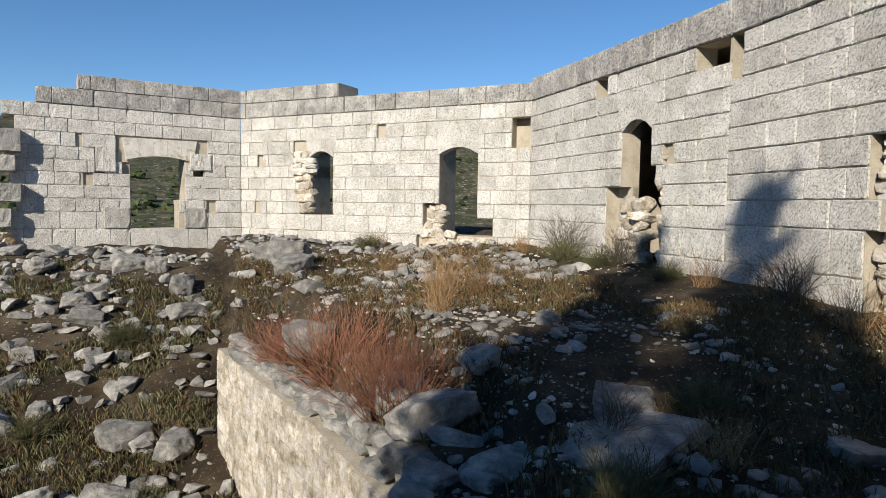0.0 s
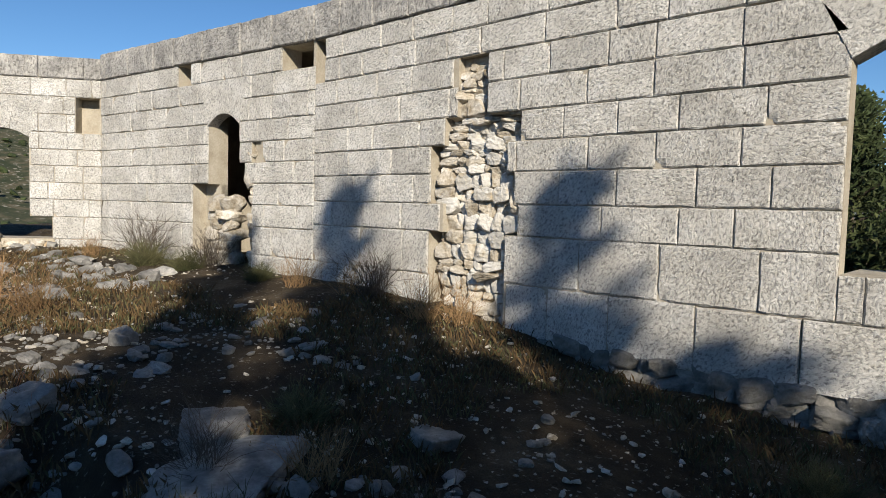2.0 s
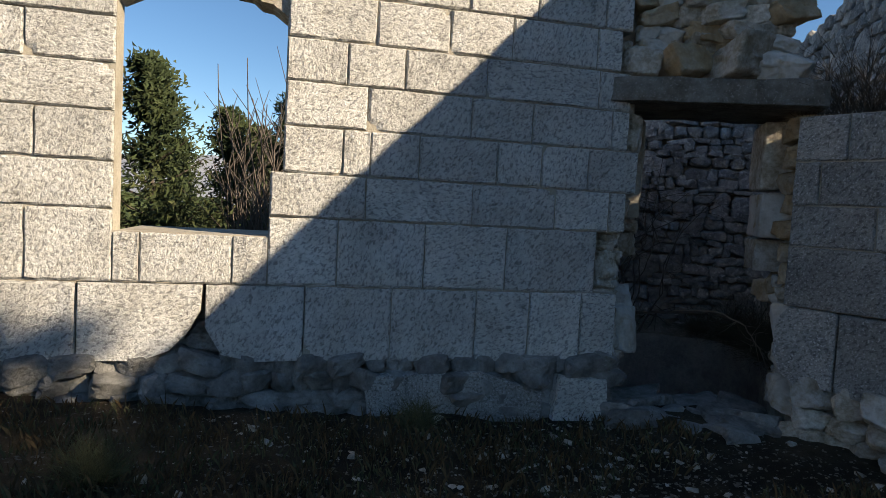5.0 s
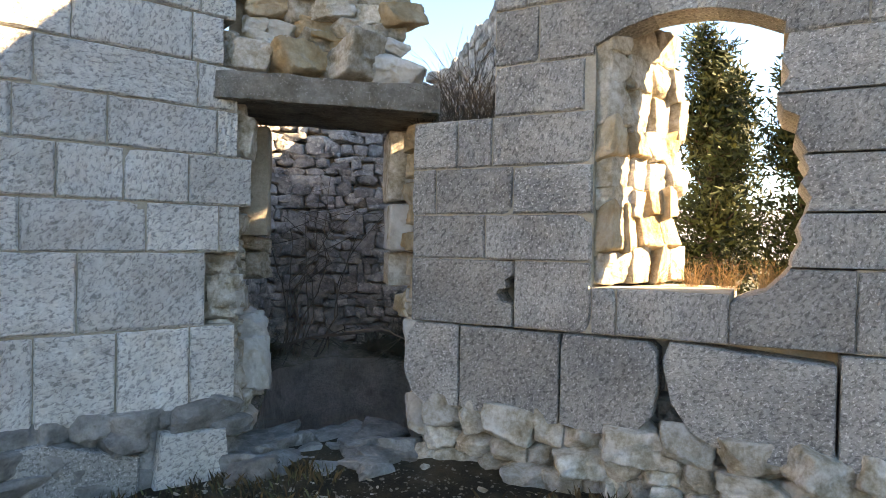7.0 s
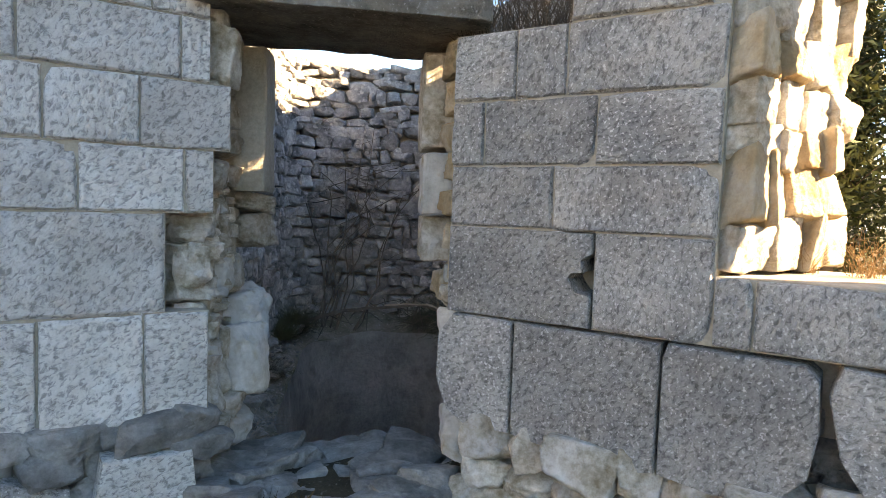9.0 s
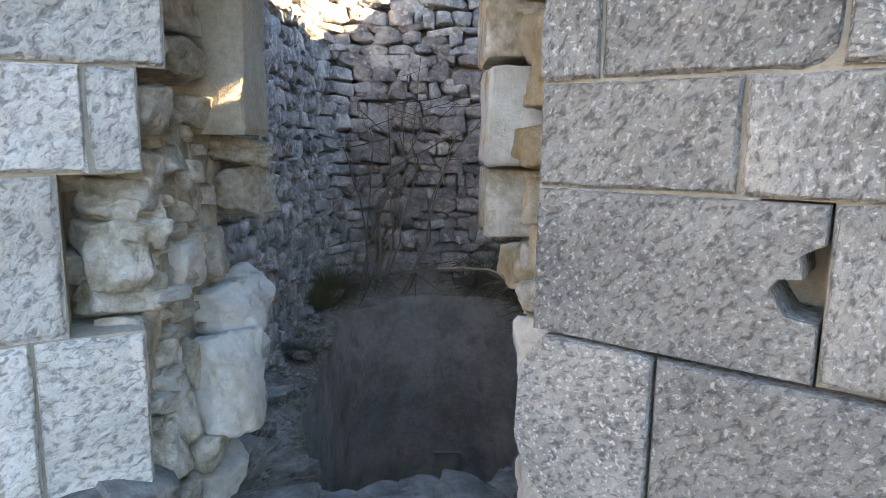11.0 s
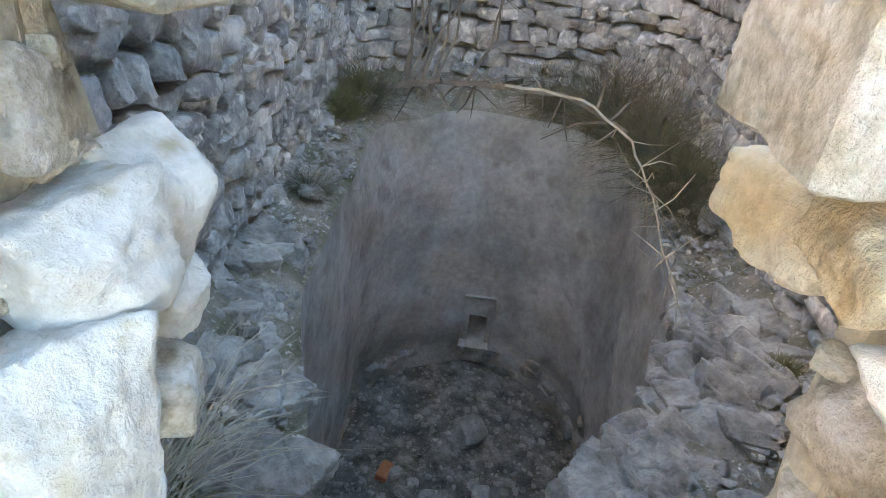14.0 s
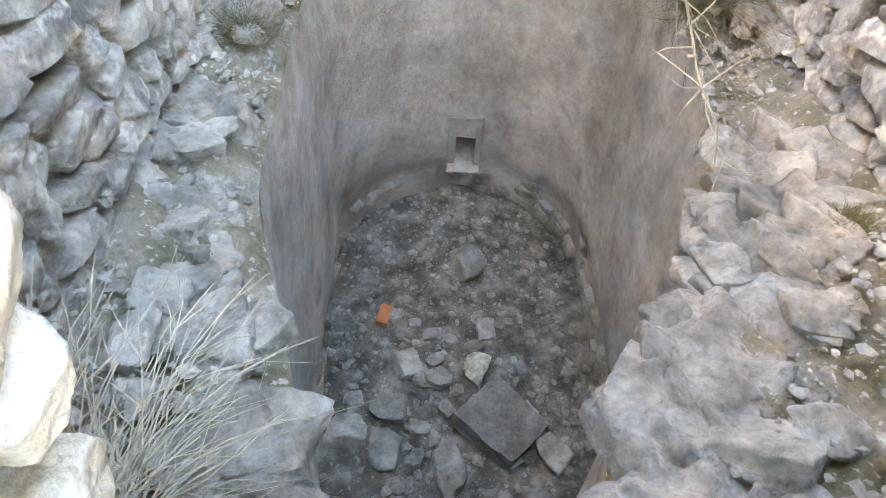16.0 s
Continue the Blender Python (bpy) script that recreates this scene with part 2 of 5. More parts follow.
def stone_data(k, level=4, sharp=12.0, rough=0.05, cuts=5):
    """Vertices and faces of one squarish stone about 1 m across: a box of tilted planes, corners knocked off."""
    rnd = random.Random(5000 + k)
    planes = []
    for a in range(3):
        for sg in (-1, 1):
            q = Vector([rnd.uniform(-0.22, 0.22) for _ in range(3)])
            q[a] += sg
            planes.append((q.normalized(), rnd.uniform(0.44, 0.5)))
    for _ in range(cuts):
        q = Vector((rnd.gauss(0, 1), rnd.gauss(0, 1), rnd.gauss(0, 1))).normalized()
        planes.append((q, rnd.uniform(0.42, 0.58)))
    bm = bmesh.new()
    bmesh.ops.create_icosphere(bm, subdivisions=level, radius=1)
    off = Vector((rnd.uniform(-50, 50), rnd.uniform(-50, 50), rnd.uniform(-50, 50)))
    for v in bm.verts:
        d = v.co.normalized()
        total = sum((max(0.0, q.dot(d)) / h) ** sharp for q, h in planes)
        r = total ** (-1 / sharp)
        cell = noise.voronoi(d * 2.3 + off)[0]
        small = noise.voronoi(d * 6 + off)[0]
        r *= 1 + rough * (1.3 * (cell[0] - 0.45) + 0.5 * (small[0] - 0.45) + 0.8 * noise.noise(d * 3 + off) + 0.35 * noise.noise(d * 14 + off))
        v.co = d * r
    bm.verts.index_update()
    vs = [tuple(v.co) for v in bm.verts]
    fs = [tuple(v.index for v in f.verts) for f in bm.faces]
    bm.free()
    return vs, fs


def rock_mesh(name, k, mat, level=2, sharp=0.32, boxy=0.55):
    vs, fs = stone_data(k, 3 if level < 4 else 5, 34, 0.1 * sharp + 0.03, 8 if boxy > 0.5 else 4)
    me = bpy.data.meshes.new(name)
    me.from_pydata(vs, [], fs)
    me.materials.append(mat)
    if level > 3:
        me.polygons.foreach_set("use_smooth", [True] * len(me.polygons))
    me.update()
    return me


def block_data(k, nx=9, nz=5):
    """A dressed block 0 to 1 in x, y, z: the front (y = 0) bevelled and uneven."""
    rnd = random.Random(77 + k)
    xs = [0.0, 0.018] + [0.018 + 0.964 * i / (nx - 1) for i in range(1, nx - 1)] + [0.982, 1.0]
    zs = [0.0, 0.035] + [0.035 + 0.93 * i / (nz - 1) for i in range(1, nz - 1)] + [0.965, 1.0]
    vs, fs = [], []
    off = Vector((rnd.uniform(-50, 50), rnd.uniform(-50, 50), 0))
    chip = (rnd.choice((0, 1)), rnd.choice((0, 1)), rnd.uniform(0.05, 0.2) if rnd.random() < 0.4 else 0)
    for j, z in enumerate(zs):
        for i, x in enumerate(xs):
            edge = i in (0, len(xs) - 1) or j in (0, len(zs) - 1)
            y = (0.05 + rnd.uniform(0, 0.05)) if edge else rnd.uniform(-0.018, 0.02) + 0.04 * noise.noise(Vector((x * 4, z * 2, 0)) + off)
            c = abs(x - chip[0]) * 2.2 + abs(z - chip[1])
            if chip[2] and c < chip[2] * 2.4:
                y += 0.22 * (1 - c / (chip[2] * 2.4))
            vs.append((x + rnd.uniform(-0.006, 0.006), y, z + rnd.uniform(-0.014, 0.014)))
    nxx = len(xs)
    for j in range(len(zs) - 1):
        for i in range(nxx - 1):
            a = j * nxx + i
            fs.append((a, a + 1, a + nxx + 1, a + nxx))
    o = len(vs)
    vs += [(0, 1, 0), (1, 1, 0), (1, 1, 1), (0, 1, 1)]
    n = len(zs)
    fs.append((o + 1, o, o + 3, o + 2))
    fs.append(tuple(range(0, nxx)) [::-1] + (o, o + 1))
    top = tuple((n - 1) * nxx + i for i in range(nxx))
    fs.append(top + (o + 2, o + 3))
    left = tuple(j * nxx for j in range(n))
    fs.append(left + (o + 3, o))
    right = tuple(j * nxx + nxx - 1 for j in range(n))
    fs.append(right[::-1] + (o + 1, o + 2))
    return vs, fs


def block_meshes(mat, count=14, k0=0):
    out = []
    for k in range(count):
        me = bpy.data.meshes.new("block")
        vs, fs = block_data(k + k0)
        me.from_pydata(vs, [], fs)
        me.materials.append(mat)
        me.update()
        out.append(me)
    return out


BLOCKS = block_meshes(M_ASHLAR)
GREYS = block_meshes(M_GREY, 10, 40)
CAPS = block_meshes(M_CAP, 8, 80)
RUBBLES = [rock_mesh("rubble", k, M_RUBBLE, 2) for k in range(10)]
OCHRES = [rock_mesh("rubble", k + 30, M_OCHRE, 2) for k in range(6)]
WHITES = [rock_mesh("boulder", k + 60, M_WHITE, 4, 0.45) for k in range(6)]
JAMBS = [rock_mesh("jamb_stone", k + 90, M_RUBBLE, 4, 0.5) for k in range(9)]
OJAMBS = [rock_mesh("jamb_stone", k + 120, M_OCHRE, 4, 0.5) for k in range(5)]
DARKS = [rock_mesh("fieldstone", k + 150, M_DARK, 2, 0.32, 0.42) for k in range(12)]
FOOTINGS = [rock_mesh("footing_stone", k + 210, M_LEDGEROCK, 2, 0.32, 0.42) for k in range(10)]
SQUARE = [rock_mesh("jamb_stone", k + 500, M_RUBBLE if k % 3 else M_OCHRE, 4, 0.5, 0.42) for k in range(9)]
ROCKS = [rock_mesh("rock", k + 180, M_ROCK, 2, 0.4) for k in range(12)]


def box(vs, fs, x0, x1, y0, y1, z0, z1):
    o = len(vs)
    vs += [(x0, y0, z0), (x1, y0, z0), (x1, y1, z0), (x0, y1, z0), (x0, y0, z1), (x1, y0, z1), (x1, y1, z1), (x0, y1, z1)]
    fs += [(o, o + 3, o + 2, o + 1), (o + 4, o + 5, o + 6, o + 7), (o, o + 1, o + 5, o + 4), (o + 1, o + 2, o + 6, o + 5), (o + 2, o + 3, o + 7, o + 6), (o + 3, o, o + 4, o + 7)]


def cut(spans, a, b):
    out = []
    for p, q in spans:
        if b <= p or a >= q:
            out.append((p, q))
        else:
            if a > p:
                out.append((p, a))
            if b < q:
                out.append((b, q))
    return out


def prism(name, poly, y0, y1, mat, parent):
    """A stone with the outline poly in x, z, from y0 to y1, its front edge bevelled."""
    n = len(poly)
    cx, cz = sum(p[0] for p in poly) / n, sum(p[1] for p in poly) / n
    vs = [(x + (cx - x) * 0.02, y0, z + (cz - z) * 0.02) for x, z in poly] + [(x, y0 + 0.012, z) for x, z in poly] + [(x, y1, z) for x, z in poly]
    fs = [tuple(range(n)), tuple(range(3 * n - 1, 2 * n - 1, -1))]
    for r in (0, n):
        fs += [(r + i, r + n + i, r + n + (i + 1) % n, r + (i + 1) % n) for i in range(n)]
    ob = mesh_object(name, vs, fs, mat, parent)
    bm = bmesh.new()
    bm.from_mesh(ob.data)
    bmesh.ops.recalc_face_normals(bm, faces=bm.faces)
    bm.to_mesh(ob.data)
    bm.free()
    return ob


def worn(wall, beds, x0, x1, count, seed):
    """Small pieces knocked out of the courses."""
    r = random.Random(seed)
    for _ in range(count):
        i = r.randrange(2, len(beds) - 1)
        x, w = r.uniform(x0, x1), r.uniform(0.1, 0.24)
        wall.stripped(x, x + w, beds[i] + 0.001, beds[i + 1] - 0.001, r.uniform(0.05, 0.12))


class Wall:
    """A course-laid wall: x along it, y into it, z up, all from its foot at the start of its line."""

    def __init__(self, name, start, end, thick, label, seed):
        self.rnd = random.Random(seed)
        d = Vector((end[0] - start[0], end[1] - start[1], 0))
        self.length = d.length
        self.root = tagged(new(name), label, "wall", kind="structure")
        self.root.matrix_basis = pose(start[0], start[1], 0, 0, 0, math.degrees(math.atan2(d.y, d.x)))
        self.thick = thick
        self.voids, self.bare, self.thin = [], [], []
        self.vs, self.fs = [], []

    def opening(self, x0, x1, z0, z1):
        self.voids.append((x0, x1, z0, z1))

    def stripped(self, x0, x1, z0, z1, depth=0.2):
        self.bare.append((x0, x1, z0, z1, depth))

    def course(self, x0, x1, z0, z1, joints=None, meshes=None, lengths=(0.42, 0.78), proud=0.0, core=True, name="stone_block"):
        r, meshes = self.rnd, meshes or BLOCKS
        spans = [(x0, x1)]
        for a, b, c, d in self.voids:
            if c < z1 - 0.02 and d > z0 + 0.02:
                spans = cut(spans, a, b)
        core_spans = list(spans)
        face = list(spans)
        for a, b, c, d, dep in self.bare:
            if c < z1 - 0.02 and d > z0 + 0.02:
                core_spans = cut(core_spans, a, b)
                face = cut(face, a, b)
        if core:
            for a, b in core_spans:
                full = [(a, b)]
                for p, q, c, d in self.thin:
                    if c < z1 - 0.02 and d > z0 + 0.02:
                        for e, f in cut_keep(full, p, q):
                            box(self.vs, self.fs, e, f, 0.022, 0.2, z0, z1)
                        full = cut(full, p, q)
                for e, f in full:
                    box(self.vs, self.fs, e, f, 0.022, self.thick, z0, z1)
            for a, b, c, d, dep in self.bare:
                if c < z1 - 0.02 and d > z0 + 0.02:
                    for p, q in spans:
                        p2, q2 = max(p, a), min(q, b)
                        if q2 - p2 > 0.01:
                            box(self.vs, self.fs, p2, q2, dep, self.thick, z0, z1)
        js = list(joints) if joints else []
        if not js:
            x = x0 + r.uniform(0.15, 0.6)
            while x < x1:
                js.append(x)
                x += r.uniform(*lengths)
        else:
            x = js[0]
            while x > x0:
                x -= r.uniform(*lengths)
                js.insert(0, x)
            x = js[-1] + r.uniform(*lengths)
            while x < x1:
                js.append(x)
                x += r.uniform(*lengths)
        js = [x0] + [j for j in js if x0 + 0.1 < j < x1 - 0.1] + [x1]
        g = 0.005
        for a, b in zip(js, js[1:]):
            for p, q in cut_keep(face, a, b):
                if q - p < 0.07:
                    continue
                me = r.choice(meshes)
                ob = place(name, me, pose(p + g, r.uniform(-0.005, 0.004) - proud, z0 + g) @ Matrix.Diagonal((q - p - 2 * g, 0.2 if not proud else 0.2 + proud, z1 - z0 - 2 * g, 1)), self.root)

    def finish(self):
        mesh_object("wall_core", self.vs, self.fs, M_CORE, self.root)

    def fill(self, x0, x1, z0, z1, y, size, meshes, count, name="rubble_stone", flat=0.7):
        """Loose stones bedded in the core."""
        r = self.rnd
        z = z0
        n = 0
        while z < z1 and n < count:
            h = r.uniform(*size) * flat
            x = x0 + r.uniform(-0.05, 0.08)
            while x < x1 and n < count:
                w = r.uniform(*size)
                m = pose(min(x + w / 2, x1 - 0.02), y + r.uniform(-0.03, 0.05), z + h / 2, r.uniform(-14, 14), r.uniform(-14, 14), r.uniform(0, 40)) @ Matrix.Diagonal((w * 0.98, w * 0.9, h, 1))
                place(name, r.choice(meshes), m, self.root)
                x += w * 0.86
                n += 1
            z += h * 0.84


def cut_keep(spans, a, b):
    return [(max(p, a), min(q, b)) for p, q in spans if min(q, b) - max(p, a) > 0]


# ---- ground ----
EDGE = [(-30, -9.5), (-14.5, -6.6), (-11.0, -6.35), (-7.8, -5.2), (-6.2, -4.75), (-4.9, -5.3), (-4.4, -6.5), (-4.0, -16)]   # brink of the sunken part


def brink(x, y):
    """Signed distance to the brink: positive on the terrace."""
    best, sign = 1e9, 1
    for (ax, ay), (bx, by) in zip(EDGE, EDGE[1:]):
        dx, dy = bx - ax, by - ay
        t = min(1, max(0, ((x - ax) * dx + (y - ay) * dy) / (dx * dx + dy * dy)))
        px, py = ax + t * dx - x, ay + t * dy - y
        d = math.hypot(px, py)
        if d < best:
            best, sign = d, 1 if dx * (y - ay) - dy * (x - ax) > 0 else -1
    return best * sign


def smooth(a, b, x):
    t = min(1, max(0, (x - a) / (b - a)))
    return t * t * (3 - 2 * t)


TO = Vector((0.52, -0.27, 0))             # middle of the doorway
TD = Vector((0.47, 0.883, 0)).normalized()   # straight in
TR = Vector((TD.y, -TD.x, 0))


def tower(u, v, z):
    p = TO + TD * u + TR * v
    return (p.x, p.y, z)


def tower_uv(x, y):
    p = Vector((x, y, 0)) - TO
    return p.dot(TD), p.dot(TR)


def terrace(x, y):
    z = 0.5 * smooth(0, -9, x) + 0.25 * smooth(-9, -19, x)
    z += 0.2 * smooth(-3, 0, y) * smooth(-5, -8, x)
    return z


def ground_z(x, y):
    n = 0.10 * noise.noise((x * 0.5, y * 0.5, 3)) + 0.05 * noise.noise((x * 1.7, y * 1.7, 5)) + 0.02 * noise.noise((x * 6, y * 6, 8))
    inside = x > -24 and x < 9 and y > -22 and y < 9
    z = terrace(x, y) * (1 if inside else 0.3)
    if inside and y < 0.3:
        d = brink(x, y)
        low = -1.9 + 2.3 * smooth(-9, -17, x) + 0.25 * smooth(-7, -14, y)
        k = smooth(0.12, 0.3, d)
        bench = -0.35 * (1 - smooth(0.7, 1.0, d)) * smooth(-13, -10, x)
        if d < 0:
            n *= 1.8
        z = low * (1 - k) + (z + bench) * k
    u, v = tower_uv(x, y)
    z -= 5.0 * smooth(5.6, 8.0, u) * (smooth(18, 10, v) if v > 0.4 else smooth(6.6, 2.6, -v)) * smooth(30, 15, u)
    r = math.hypot(x + 8, y + 4)
    if r > 25:
        z -= 14 * smooth(25, 110, r)
        ang = math.atan2(y, -x)
        west = smooth(1.0, 0.35, abs(ang + 0.05))
        z += west * (66 * smooth(110, 520, r)) * (1 + 0.25 * noise.noise((x * 0.006, y * 0.006, 1)))
        z += (1 - west) * 150 * smooth(900, 2400, r) * (0.9 + 0.7 * noise.noise((x * 0.0011, y * 0.0011, 4)))
        z += 3 * noise.noise((x * 0.03, y * 0.03, 2)) * smooth(40, 150, r)
    return z + n


def axis(a, b, step, far):
    mid = [a + step * i for i in range(int((b - a) / step) + 1)]
    lo, hi, s = [], [], step
    x = a
    while x > -far:
        s *= 1.22
        x -= s
        lo.insert(0, x)
    s, x = step, mid[-1]
    while x < far:
        s *= 1.22
        x += s
        hi.append(x)
    return lo + mid + hi


def build_ground():
    xs, ys = axis(-22, 6, 0.14, 3000), axis(-12, 4, 0.14, 3000)
    vs = [(x, y, ground_z(x, y)) for y in ys for x in xs]
    nx = len(xs)
    fs, idx = [], []
    for j in range(len(ys) - 1):
        for i in range(nx - 1):
            cx, cy = (xs[i] + xs[i + 1]) / 2, (ys[j] + ys[j + 1]) / 2
            u, v = tower_uv(cx, cy)
            if 0.35 < u < 6.9 and -2.0 < v < 2.9:
                continue
            a = j * nx + i
            fs.append((a, a + 1, a + nx + 1, a + nx))
            r = math.hypot(cx + 8, cy + 4)
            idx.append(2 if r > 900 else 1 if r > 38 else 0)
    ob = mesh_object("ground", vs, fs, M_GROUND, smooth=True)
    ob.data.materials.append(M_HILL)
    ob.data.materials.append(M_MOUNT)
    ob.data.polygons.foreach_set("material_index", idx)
    tagged(ob, "dry grass, brown soil and gravel of the ruined courtyard", "ground", kind="structure")


build_ground()

# ---- wall behind the terrace, with the arched window ----
BEDS = [0.42, 0.95, 1.425, 1.73, 2.05, 2.35, 2.64, 2.95, 3.25, 3.53, 3.80]
X0 = -9.6                                        # where this wall bends
main = Wall("wall_north", (X0, 0), (0.03, 0), 0.85, "tall wall of pecked pale limestone blocks with a broken arched window", 3)


def wx(x):
    return x - X0


main.opening(wx(-3.61), wx(-2.64), 1.43, 2.95)
main.opening(wx(-2.66), wx(-2.56), 1.73, 2.95)
rag = random.Random(4)
for a, b in zip(BEDS, BEDS[1:7]):
    main.stripped(wx(-7.40 + rag.uniform(-0.16, 0.1)), wx(-6.42 + rag.uniform(-0.08, 0.12)), a + 0.001, b - 0.001, rag.uniform(0.2, 0.3))
main.stripped(wx(-7.15), wx(-6.75), 2.92, 3.2, 0.12)
main.stripped(0, wx(-9.39), 3.28, 3.82, 0.7)
main.stripped(wx(-3.82), wx(-2.38), 0.43, 0.94, 0.22)
main.thin.append((wx(-4.5), wx(-1.9), 1.29, 3.26))
JOINTS = {
    0: (-6.45, -5.97, -5.34, -4.58, -3.79, -3.04, -2.38, -1.77, -1.14, -0.72),
    1: (-6.5, -5.65, -4.9, -4.12, -3.45, -2.85, -2.17, -1.55, -0.93, -0.23),
    2: (-6.38, -5.44, -4.75, -4.32, -3.6, -2.65, -1.99, -1.21, -0.56),
    3: (-6.45, -5.88, -5.31, -4.62, -4.07, -3.6, -2.16, -1.97, -1.62, -1.04, -0.69, -0.31),
    4: (-6.38, -5.6, -4.97, -4.3, -3.6, -2.0, -1.25, -0.78),
    5: (-6.48, -5.86, -5.32, -4.79, -4.13, -3.6, -2.15, -1.75, -1.15, -0.26),
    6: (-6.36, -5.63, -5.01, -4.31, -1.96, -1.44, -0.97, -0.3),
    7: (-6.03, -5.43, -5.01, -4.32, -1.97, -1.31, -0.79),
}
ENDS = {0: 0.0, 1: -0.2, 2: 0.02, 3: 0.1, 4: 0.0, 5: 0.0, 6: -0.1, 7: -0.02, 8: -0.06, 9: -0.04, 10: -0.08}
main.opening(wx(-4.32), wx(-1.97), 2.95, 3.24)
for i, (a, b) in enumerate(zip(BEDS, BEDS[1:])):
    js = [wx(x) for x in JOINTS.get(i, ())]
    if i == 1:
        main.course(0, wx(-3.61), a, b, [x for x in js if x < wx(-3.61)])
        main.course(wx(-3.61), wx(-2.64), a, 1.285, [wx(-3.45), wx(-2.87)])
        main.course(wx(-2.64), wx(ENDS[i]), a, b, [x for x in js if x > wx(-2.64)])
    else:
        main.course(0, wx(ENDS[i]), a, b, js)
main.course(0, wx(-0.35), 3.80, 4.25, None, CAPS, (0.5, 0.95), 0.03, name="cap_stone")
main.stripped(0, wx(0.0), -0.6, 0.42, 0.22)
main.course(0, wx(0.0), -0.6, 0.42)
main.finish()


def arch(wall, xa, xb, zs, rise, ztop, splay, mat, cuts=3, gap=None):
    """Voussoirs over an opening from xa to xb: flat top at ztop, curved foot."""
    mid, half = (xa + xb) / 2, (xb - xa) / 2
    for i in range(cuts):
        if gap is not None and i == gap:
            continue
        a, b = -1 + 2 * i / cuts, -1 + 2 * (i + 1) / cuts
        lo = [(mid + half * t, zs + rise * (1 - t * t)) for t in (a, (a + b) / 2, b)]
        poly = lo + [(mid + b * half * splay, ztop), (mid + a * half * splay, ztop)]
        prism("arch_stone", poly, -0.006, min(0.24, wall.thick * 0.5), mat, wall.root)


arch(main, wx(-3.61), wx(-2.56), 2.76, 0.17, 3.24, 1.45, M_ASHLAR, gap=2)
prism("arch_stone", [(wx(-2.9), 2.91), (wx(-2.8), 2.9), (wx(-2.735), 2.85), (wx(-2.66), 2.84), (wx(-2.56), 2.77), (wx(-2.33), 3.23), (wx(-2.82), 3.23)], 0.05, 0.3, M_RUBBLE, main.root)
main.fill(wx(-2.86), wx(-2.5), 2.97, 3.2, 0.07, (0.1, 0.17), JAMBS, 6)
main.fill(wx(-3.35), wx(-2.75), 0.38, 0.75, 0.2, (0.1, 0.2), FOOTINGS, 16, "footing_stone", 0.7)
prism("stone_block", [(wx(-3.81), 0.43), (wx(-3.42), 0.43), (wx(-3.25), 0.5), (wx(-3.14), 0.62), (wx(-3.06), 0.77), (wx(-3.05), 0.945), (wx(-3.81), 0.945)], -0.006, 0.24, M_ASHLAR, main.root)
prism("stone_block", [(wx(-2.7), 0.42), (wx(-2.385), 0.43), (wx(-2.385), 0.945), (wx(-3.03), 0.945), (wx(-3.03), 0.66), (wx(-2.92), 0.47)], -0.006, 0.24, M_ASHLAR, main.root)
prism("arch_stone", [(wx(-4.32), 2.955), (wx(-3.63), 2.955), (wx(-3.85), 3.235), (wx(-4.32), 3.235)], -0.006, 0.24, M_ASHLAR, main.root)
prism("arch_stone", [(wx(-2.54), 2.955), (wx(-1.98), 2.955), (wx(-1.98), 3.235), (wx(-2.32), 3.235)], -0.006, 0.24, M_ASHLAR, main.root)
main.fill(wx(-7.5), wx(-6.36), 0.35, 2.9, 0.2, (0.09, 0.28), WHITES + JAMBS, 260)
main.fill(wx(-7.15), wx(-6.75), 2.93, 3.2, 0.12, (0.1, 0.2), RUBBLES, 8)
main.fill(wx(-6.4), wx(-0.05), -0.06, 0.4, 0.06, (0.1, 0.34), FOOTINGS, 150, "footing_stone", 0.62)
prism("footing_stone", [(wx(-1.9), -0.12), (wx(-0.62), -0.14), (wx(-0.6), 0.2), (wx(-1.1), 0.36), (wx(-1.95), 0.33)], -0.08, 0.3, M_GREY, main.root)
prism("footing_stone", [(wx(-0.55), -0.1), (wx(-0.06), -0.12), (wx(-0.1), 0.3), (wx(-0.48), 0.32)], -0.12, 0.3, M_ASHLAR, main.root)

main.fill(wx(-0.24), wx(0.02), 0.96, 1.42, 0.22, (0.12, 0.22), JAMBS, 12)
main.fill(wx(-0.16), wx(0.02), 2.64, 2.95, 0.16, (0.1, 0.18), JAMBS, 6)

# ---- bent wall with the arched niche ----
bend = Wall("wall_niche", (-15.05, -0.62), (X0, 0), 0.36, "pale limestone wall with a broken arched niche", 5)
BX = bend.length
nx0, nx1 = BX - 2.3, BX - 1.55
bend.opening(nx0, nx1, 1.66, 3.0)
bend.opening(nx0 + 0.35, nx1 + 0.12, 0.3, 2.1)
bend.stripped(nx0 - 0.1, nx1 + 0.3, 0.3, 1.9, 0.22)
bend.stripped(nx0 - 0.4, nx0, 1.3, 1.7, 0.25)
bend.opening(BX - 3.1, BX - 2.75, 3.5, 3.79)
bend.opening(BX - 0.65, BX - 0.05, 3.5, 3.79)
BEDS2 = [0.42, 0.95, 1.35, 1.66, 1.96, 2.26, 2.55, 2.85, 3.17, 3.48, 3.80]
worn(bend, BEDS2, 0.3, BX - 0.5, 2, 51)
for a, b in zip(BEDS2, BEDS2[1:]):
    bend.course(0, BX, a, b)
bend.course(0, BX, 3.80, 4.25, None, CAPS, (0.5, 0.95), 0.03, name="cap_stone")
